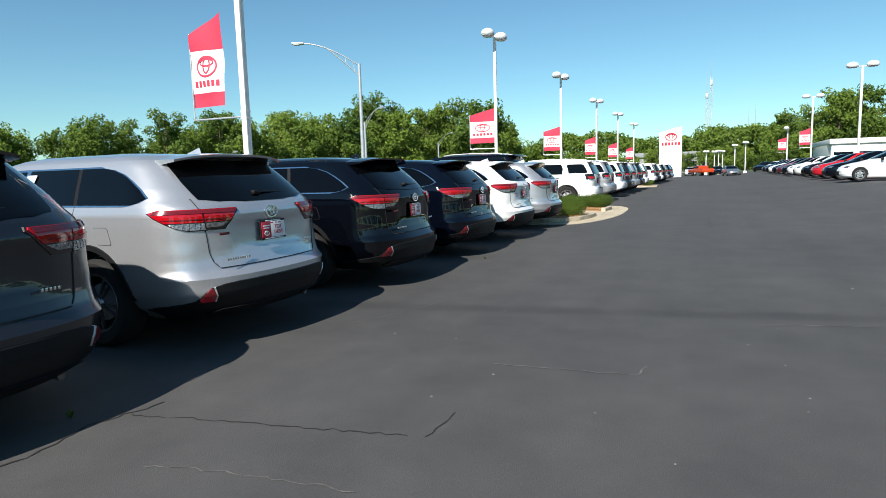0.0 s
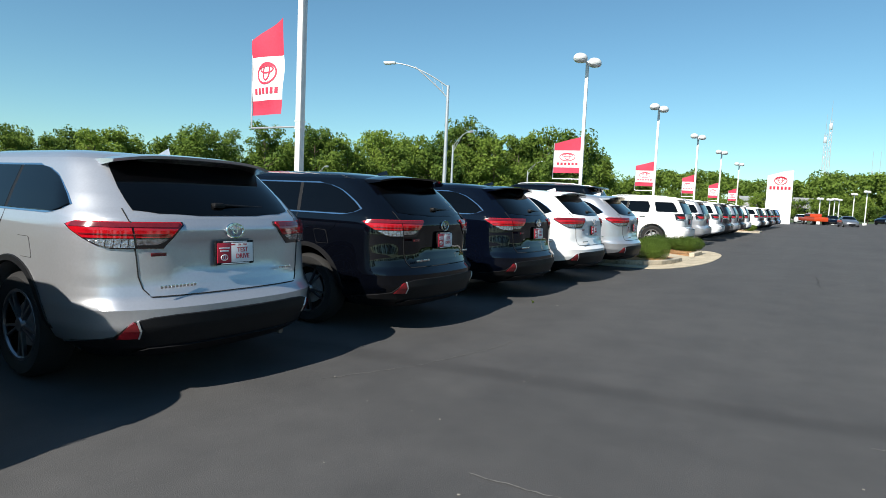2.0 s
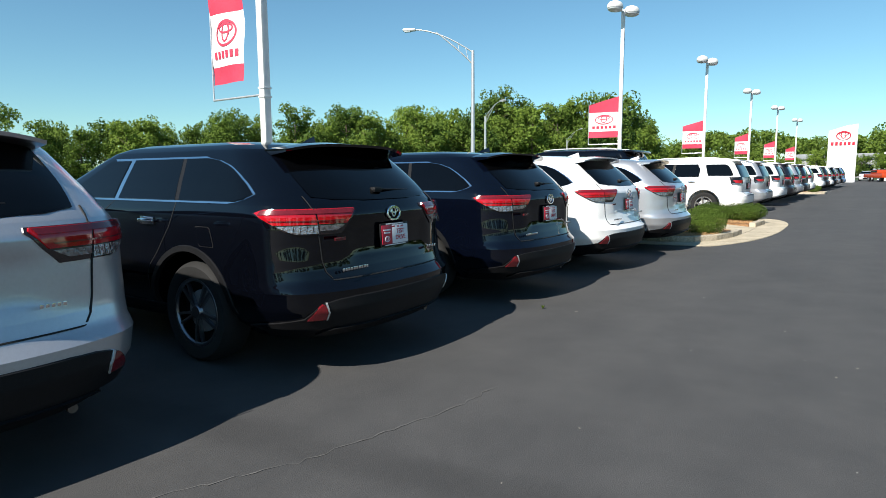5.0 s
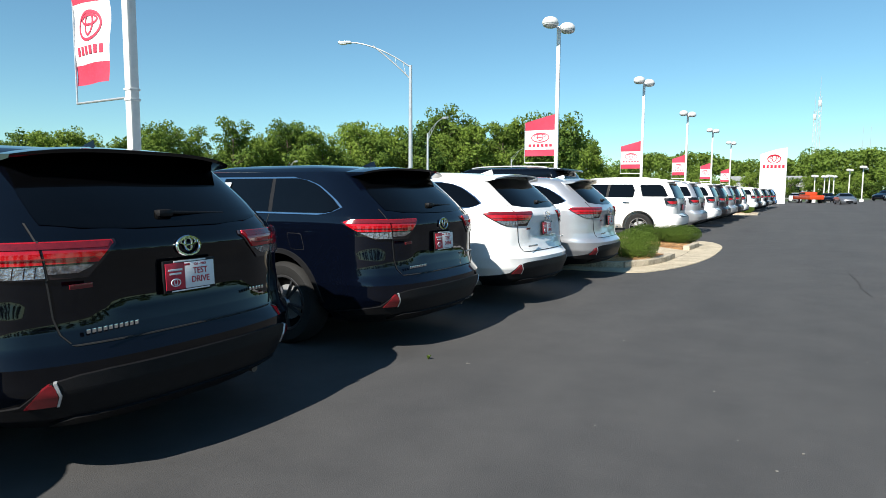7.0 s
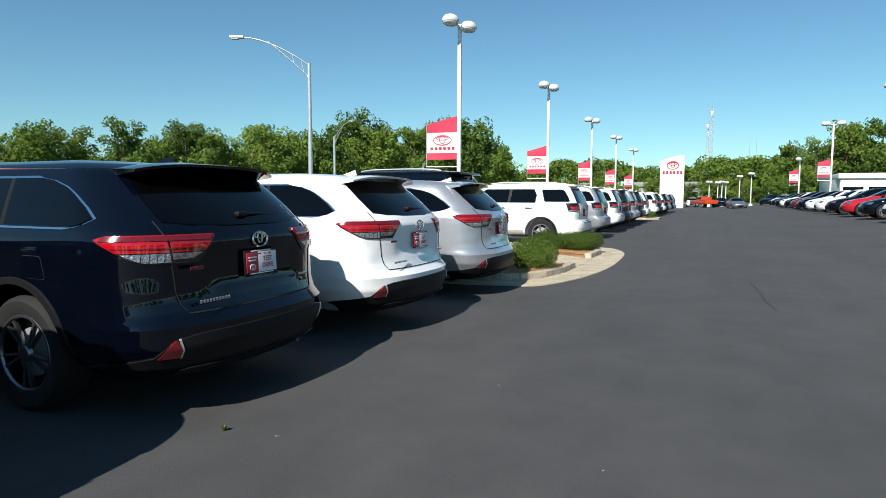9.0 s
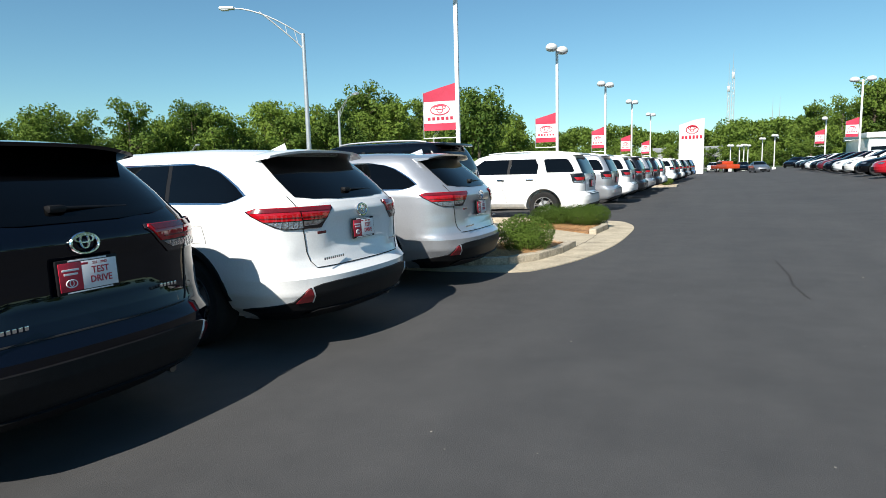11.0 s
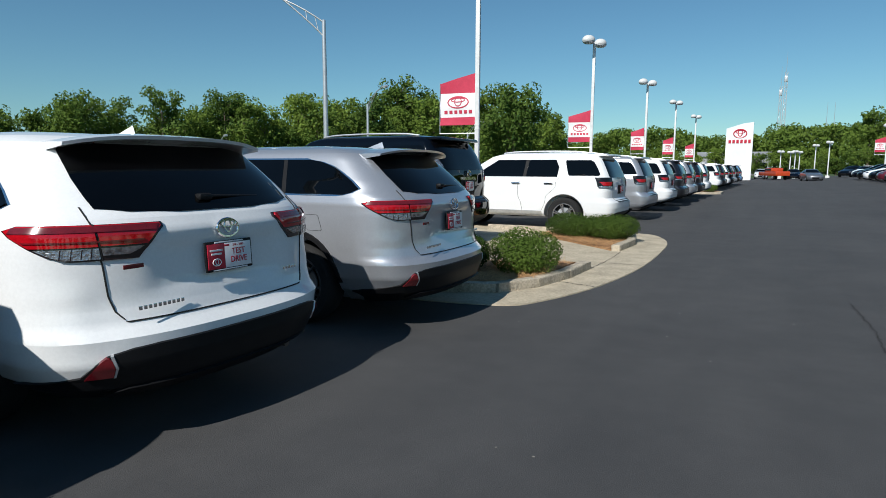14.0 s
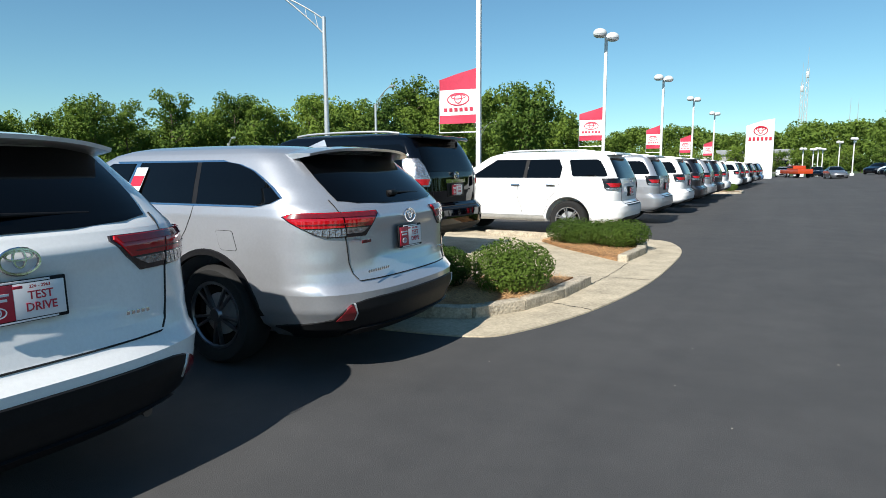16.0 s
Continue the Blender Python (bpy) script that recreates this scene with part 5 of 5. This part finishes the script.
def street_lamp(x, y, h, reach, rise, turn, label="tall galvanised street lamp with a trussed arm"):
    ob = thing("street_lamp", pose(x, y, 0, 0, 0, turn), label, "street lamp", "street lamps")
    bm = bmesh.new()
    tube(bm, (0, 0, 0), (0, 0, h + 0.1), 0.13, 0.085, 14)
    part("pole", bm_mesh("pole", bm, [GALV]), ob)
    bm = bmesh.new()
    n = 8
    top = [Vector((-reach * i / n, 0, h + rise * (1 - (1 - i / n) ** 1.7))) for i in range(n + 1)]
    low = [Vector((-reach * 0.62 * i / n, 0, h - 0.65 + (rise * 0.86 + 0.65) * (i / n) ** 0.9)) for i in range(n + 1)]
    for line in (top, low):
        for a, b in zip(line, line[1:]):
            tube(bm, a, b, 0.035, 0.033, 8)
    tube(bm, top[2], low[3], 0.018, 0.018, 6)
    tube(bm, top[1], low[1], 0.018, 0.018, 6)
    part("arm", bm_mesh("arm", bm, [GALV]), ob)
    bm = bmesh.new()
    box(bm, (-reach - 0.28, 0, h + rise), (0.72, 0.26, 0.14), 0.05)
    box(bm, (-reach - 0.38, 0, h + rise - 0.08), (0.36, 0.22, 0.05), 0.02, 1)
    part("lamp_head", bm_mesh("lamp_head", bm, [GALV, LENS]), ob)
    return ob


street_lamp(-15.97, 28.5, 8.0, 3.3, 1.35, 25)
street_lamp(-26, 46, 6.3, 2.8, 1.1, 150)
street_lamp(-30, 72, 5.6, 2.8, 1.1, 150)
street_lamp(-42, 45.5, 3.7, 2.0, 0.5, 150)


# ---- sign, buildings, mast ----
def pylon(x, y):
    ob = thing("pylon_sign", pose(x, y, 0) @ Matrix.Diagonal((1.22, 1.22, 1.26, 1)), "tall white pylon sign with a red oval mark and red bars", "sign")
    bm = bmesh.new()
    w, h = 2.6, 5.9
    outline = [(-w / 2, 0), (w / 2, 0), (w / 2, h), (0.3, h - 0.14), (-0.5, h - 0.38), (-w / 2, h - 0.62)]
    vs = [bm.verts.new((a, -0.25, b)) for a, b in outline]
    f = bm.faces.new(vs)
    r = bmesh.ops.extrude_face_region(bm, geom=[f])
    bmesh.ops.translate(bm, vec=(0, 0.5, 0), verts=[g for g in r["geom"] if isinstance(g, bmesh.types.BMVert)])
    part("panel", bm_mesh("panel", bm, [SIGNWHITE], angle=30), ob)
    bm = bmesh.new()
    for (rx, rz, z, t) in ((0.62, 0.42, 4.75, 0.06), (0.2, 0.34, 4.83, 0.05), (0.42, 0.16, 4.93, 0.05)):
        ring(bm, (0, 0, 0), Matrix.Translation((0.05, -0.27, z)), rx, rz, t, 28, 5)
    for i in range(6):
        box(bm, (-0.92 + i * 0.38, -0.27, 3.95), (0.24, 0.04, 0.36), 0.01)
    part("mark", bm_mesh("mark", bm, [REDPLATE]), ob)


pylon(-1.9, 95.0)


def building(x0, x1, y0, y1, h, wall, label, roof=0.5, windows=0):
    ob = thing("building", pose((x0 + x1) / 2, (y0 + y1) / 2, 0), label, "building")
    w, d = x1 - x0, y1 - y0
    bm = bmesh.new()
    box(bm, (0, 0, h / 2), (w, d, h), 0.05)
    part("wall", bm_mesh("wall", bm, [wall]), ob)
    bm = bmesh.new()
    box(bm, (0, 0, h + roof / 2), (w + 0.8, d + 0.8, roof), 0.08)
    part("roof", bm_mesh("roof", bm, [ROOFGREY if wall is not WALLWHITE else WALLWHITE]), ob)
    for i in range(windows):
        bm = bmesh.new()
        box(bm, (-w / 2 + w * (i + 0.5) / windows, -d / 2 - 0.02, h * 0.4), (w / windows * 0.8, 0.08, h * 0.6), 0.02)
        part("window", bm_mesh("window", bm, [GLASS]), ob)


building(24, 62, 128, 150, 4.9, WALLWHITE, "long white flat-roofed showroom beyond the lot", 0.9, 10)
building(-14, 1, 165, 180, 4.2, mat("grey_wall", (0.3, 0.3, 0.3), 0.8), "low grey building behind the sign", 1.2, 4)


def mast(x, y, h, wide):
    ob = thing("radio_mast", pose(x, y, 0), "slim red and white lattice radio mast far away", "mast")
    bm = bmesh.new()
    for k in range(3):
        a = k * 2.094
        tube(bm, (wide * math.cos(a), wide * math.sin(a), 0), (wide * 0.6 * math.cos(a), wide * 0.6 * math.sin(a), h), 0.16, 0.12, 6)
    for i in range(int(h / 2.5)):
        for k in range(3):
            a, b = k * 2.094, (k + 1) * 2.094
            tube(bm, (wide * .8 * math.cos(a), wide * .8 * math.sin(a), i * 2.5), (wide * .8 * math.cos(b), wide * .8 * math.sin(b), i * 2.5 + 2.5), 0.07, 0.07, 5)
    tube(bm, (0, 0, h), (0, 0, h + 9), 0.12, 0.05, 6)
    box(bm, (0, 0, h - 3), (1.3, 1.3, 2.6), 0.2)
    part("lattice", bm_mesh("lattice", bm, [GALV]), ob)


mast(3.5, 330, 45, 1.0)
mast(1.7, 340, 40, 1.0)
mast(20.5, 330, 22, 0.5)
mast(23.5, 332, 22, 0.5)


# ---- trees ----
def tree_parts(seed, h, r, sparse=False):
    rnd = random.Random(seed)
    bm = bmesh.new()
    lean = Vector((rnd.uniform(-0.4, 0.4), rnd.uniform(-0.4, 0.4), 0))
    segs = [Vector((0, 0, -0.1)), Vector((0, 0, h * 0.25)) + lean * 0.4, Vector((0, 0, h * 0.55)) + lean, Vector((0, 0, h * 0.88)) + lean * 1.4]
    rad = [0.24, 0.19, 0.12, 0.04]
    for i in range(3):
        tube(bm, segs[i], segs[i + 1], rad[i], rad[i + 1], 7)
    centres = []
    nb = 22 if not sparse else 10
    for i in range(nb):
        t = rnd.uniform(0.12, 0.85)
        a = i * 2.4 + rnd.random()
        base = Vector((0, 0, h * t)) + lean * t
        reach = r * (1.05 - abs(t - 0.5) * 0.9) * rnd.uniform(0.55, 0.95)
        tip = base + Vector((math.cos(a) * reach, math.sin(a) * reach, h * rnd.uniform(0.05, 0.16)))
        tube(bm, base, tip, 0.07, 0.02, 4)
        for q in (0.55, 0.8, 1.0):
            c = base.lerp(tip, q) + Vector((rnd.gauss(0, 0.3), rnd.gauss(0, 0.3), rnd.gauss(0, 0.3)))
            s = r * rnd.uniform(0.20, 0.36)
            centres.append((c, (s * 1.15, s * 1.15, s * 0.85)))
    for i in range(6):
        c = segs[3] + Vector((rnd.gauss(0, r * 0.22), rnd.gauss(0, r * 0.22), rnd.uniform(-0.12, 0.08) * h))
        s = r * rnd.uniform(0.14, 0.26)
        centres.append((c, (s, s, s * 0.9)))
    v, f = leaf_quads(rnd, centres, 55, 0.6, 0.265, 0.2, 3)
    return bm_mesh("trunk", bm, [BARK]), mesh_from("crown", v, f, [LEAF], smooth=False)


KINDS = [tree_parts(i, h, r, i == 5) for i, (h, r) in enumerate(((11, 4.2), (12, 3.6), (10, 4.6), (13, 4.4), (9, 3.4), (14, 3.2)))]
rt = random.Random(21)


def tree(x, y, kind, s, z=0.0):
    ob = thing("tree", Matrix.Translation((x, y, z - 0.05)) @ Matrix.Rotation(rt.random() * 6.28, 4, "Z") @ Matrix.Diagonal((s, s, s * rt.uniform(0.9, 1.12), 1)),
               "leafy green broadleaf tree in a dense tree belt", "tree", "tree belt")
    part("trunk", KINDS[kind][0], ob)
    part("crown", KINDS[kind][1], ob)


for i in range(120):
    k = (i // 2) / 59
    back = (i % 2) * 7
    x, y = -92 + 62 * k - back + rt.gauss(0, 1.2), -42 + 150 * k + back * 0.4 + rt.gauss(0, 1.2)
    tall = 0.53 + 0.36 * math.exp(-((k - 0.86) / 0.22) ** 2)
    tree(x, y, rt.choice((0, 1, 2, 3, 0, 1, 2, 3, 4)), tall * rt.uniform(0.9, 1.12) * (1.08 if back else 1))
for i in range(46):
    k = i / 45
    tree(24 + 62 * k + rt.gauss(0, 2), 168 - 10 * k + rt.gauss(0, 4), rt.choice((1, 3, 0, 2, 5, 5)), rt.uniform(0.9, 1.4))
for i in range(24):
    k = i / 23
    tree(-34 + 56 * k + rt.gauss(0, 1), 152 + rt.gauss(0, 4), rt.choice((2, 4, 0)), rt.uniform(0.42, 0.58))
tree(-23, 69, 0, 0.9)
tree(-25.5, 73, 2, 0.88)
# unseen trees, added far right and behind to darken reflections and sky fill
for i in range(24):
    k = i / 23
    tree(62 + rt.gauss(0, 2), -45 + 165 * k + rt.gauss(0, 1), rt.choice((0, 1, 2, 3)), rt.uniform(0.8, 1.1))
for i in range(20):
    k = i / 19
    tree(-80 + 140 * k + rt.gauss(0, 1), -62 + rt.gauss(0, 2), rt.choice((0, 1, 2, 3)), rt.uniform(0.75, 1.0))


def far_woods():
    """Wooded rises beyond the lot: tree crowns of many leaf clumps."""
    rnd = random.Random(8)
    centres = []
    for i in range(1500):
        x, y = rnd.uniform(-130, 200), 250 + rnd.uniform(-22, 22)
        top = 8 + 7.5 * math.exp(-((x - 14) / 26) ** 2) + 8 * math.exp(-((x + 42) / 22) ** 2) + 7 * math.exp(-((x - 85) / 45) ** 2)
        top *= 0.92 + 0.12 * noise.noise(Vector((x * 0.11, 3.1, 0)))
        z = top * (1 - rnd.random() ** 1.6) + rnd.uniform(-0.5, 0.8)
        s = rnd.uniform(1.8, 3.4)
        centres.append(((x, y, max(0.5, z)), (s, s, s * 0.8)))
    v, f = leaf_quads(rnd, centres, 140, 0.5, 0.54, 0.2, 3)
    return tagged(new("far_woods", mesh_from("far_woods", v, f, [LEAF], smooth=False)), "far wooded rise of dense green trees", "woods", kind="stuff")


far_woods()


# ---- cracks and marks on the asphalt ----
def crack(name, pts, width, material, label, seed=0, z=0.004):
    rnd = random.Random(seed)
    line = []
    for a, b in zip(pts, pts[1:]):
        n = max(2, int(math.dist(a, b) / 0.05))
        for i in range(n):
            t = i / n
            line.append((a[0] + (b[0] - a[0]) * t + rnd.gauss(0, 0.010), a[1] + (b[1] - a[1]) * t + rnd.gauss(0, 0.010)))
    line.append(pts[-1])
    verts, faces = [], []
    for i, (x, y) in enumerate(line):
        q = line[min(i + 1, len(line) - 1)]
        p = line[max(i - 1, 0)]
        d = Vector((q[0] - p[0], q[1] - p[1], 0)).normalized()
        w = width * rnd.uniform(0.3, 1.1)
        verts += [(x - d.y * w, y + d.x * w, z), (x + d.y * w, y - d.x * w, z)]
    for i in range(len(line) - 1):
        faces.append((2 * i, 2 * i + 1, 2 * i + 3, 2 * i + 2))
    return tagged(new(name, mesh_from(name, verts, faces, [material], smooth=False)), label, "crack", kind="structure")


crack("crack_1", [(0.34, -1.90), (1.26, -1.73), (2.04, -1.60)], 0.0055, CRACK, "thin dark crack across the asphalt", 1)
crack("crack_2", [(0.26, -2.75), (0.35, -2.49), (0.27, -2.10), (0.34, -1.90), (0.38, -1.67)], 0.007, CRACK, "thin dark crack along the parking bays", 2)
crack("crack_3", [(2.08, -0.30), (2.60, -0.25), (3.06, -0.23), (3.11, -0.02)], 0.0055, PALE, "pale worn crack in the asphalt", 3)
crack("crack_4", [(0.42, 0.42), (0.75, 1.15), (0.95, 2.0), (1.0, 2.6)], 0.004, PALE, "pale worn crack in the asphalt", 4)
crack("crack_5", [(2.15, -1.57), (2.15, -1.44), (2.16, -1.22)], 0.006, CRACK, "short dark crack in the asphalt", 5)
crack("crack_6", [(1.00, -2.34), (1.51, -2.24), (2.10, -2.20)], 0.005, PALE, "pale worn crack in the asphalt", 6)
crack("crack_8", [(3.45, 13.2), (3.50, 12.58), (3.53, 12.0), (3.52, 11.35), (3.60, 10.6)], 0.007, CRACK, "thin dark crack along the drive", 8)
crack("crack_7", [(3.85, 1.46), (4.37, 1.56), (4.85, 1.65)], 0.006, PALE, "pale worn seam across the drive", 7)
crack("crack_9", [(5.5, 14), (6.4, 12.0), (6.6, 9.5)], 0.010, PALE, "pale scuffed crack in the drive", 9)


crack("crack_10", [(0.44, 14.1), (0.47, 15.1), (0.42, 16.1)], 0.006, CRACK, "dark joint between gutter and concrete walk", 10, 0.016)
crack("crack_11", [(0.42, 14.7), (1.02, 14.75)], 0.008, CRACK, "dark joint across the concrete gutter", 11, 0.016)
crack("crack_12", [(0.36, 12.9), (0.85, 12.75)], 0.008, CRACK, "dark joint across the concrete gutter", 12, 0.016)


def litter():
    """Small pale stones and flakes lying on the drive."""
    rnd = random.Random(17)
    bm = bmesh.new()
    for _ in range(70):
        x, y = rnd.uniform(0.4, 5.2), rnd.uniform(-5, 16)
        r = rnd.uniform(0.003, 0.007) * (1.6 if rnd.random() < 0.1 else 1)
        geo = bmesh.ops.create_icosphere(bm, subdivisions=1, radius=r)
        bmesh.ops.transform(bm, matrix=pose(x, y, r * 0.4, 0, 0, rnd.uniform(0, 180)) @ Matrix.Diagonal((1.5, 1, 0.6, 1)), verts=geo["verts"])
    return tagged(new("litter", bm_mesh("litter", bm, [mat("pale_grit", (0.20, 0.19, 0.17), 0.9, scale=40, vary=0.5)])), "small pale stones scattered over the asphalt", "grit", kind="stuff")


litter()


def weed(x, y):
    rnd = random.Random(int(y * 10))
    verts, faces = [], []
    for _ in range(26):
        a, l = rnd.random() * 6.28, rnd.uniform(0.015, 0.05)
        t = Vector((math.cos(a) * l * 0.6, math.sin(a) * l * 0.6, l))
        n = Vector((-math.sin(a), math.cos(a), 0)) * 0.005
        k = len(verts)
        verts += [Vector((0, 0, 0)) - n, n, t * 0.7 + n * 1.4, t, t * 0.7 - n * 1.4]
        faces.append((k, k + 1, k + 2, k + 3, k + 4))
    ob = new("weed", mesh_from("weed", verts, faces, [BUSH], smooth=False))
    ob.matrix_basis = pose(x, y, 0.0)
    return tagged(ob, "small green weed growing from an asphalt crack", "weed", "weeds")


weed(0.05, -2.05)
weed(0.20, 4.85)
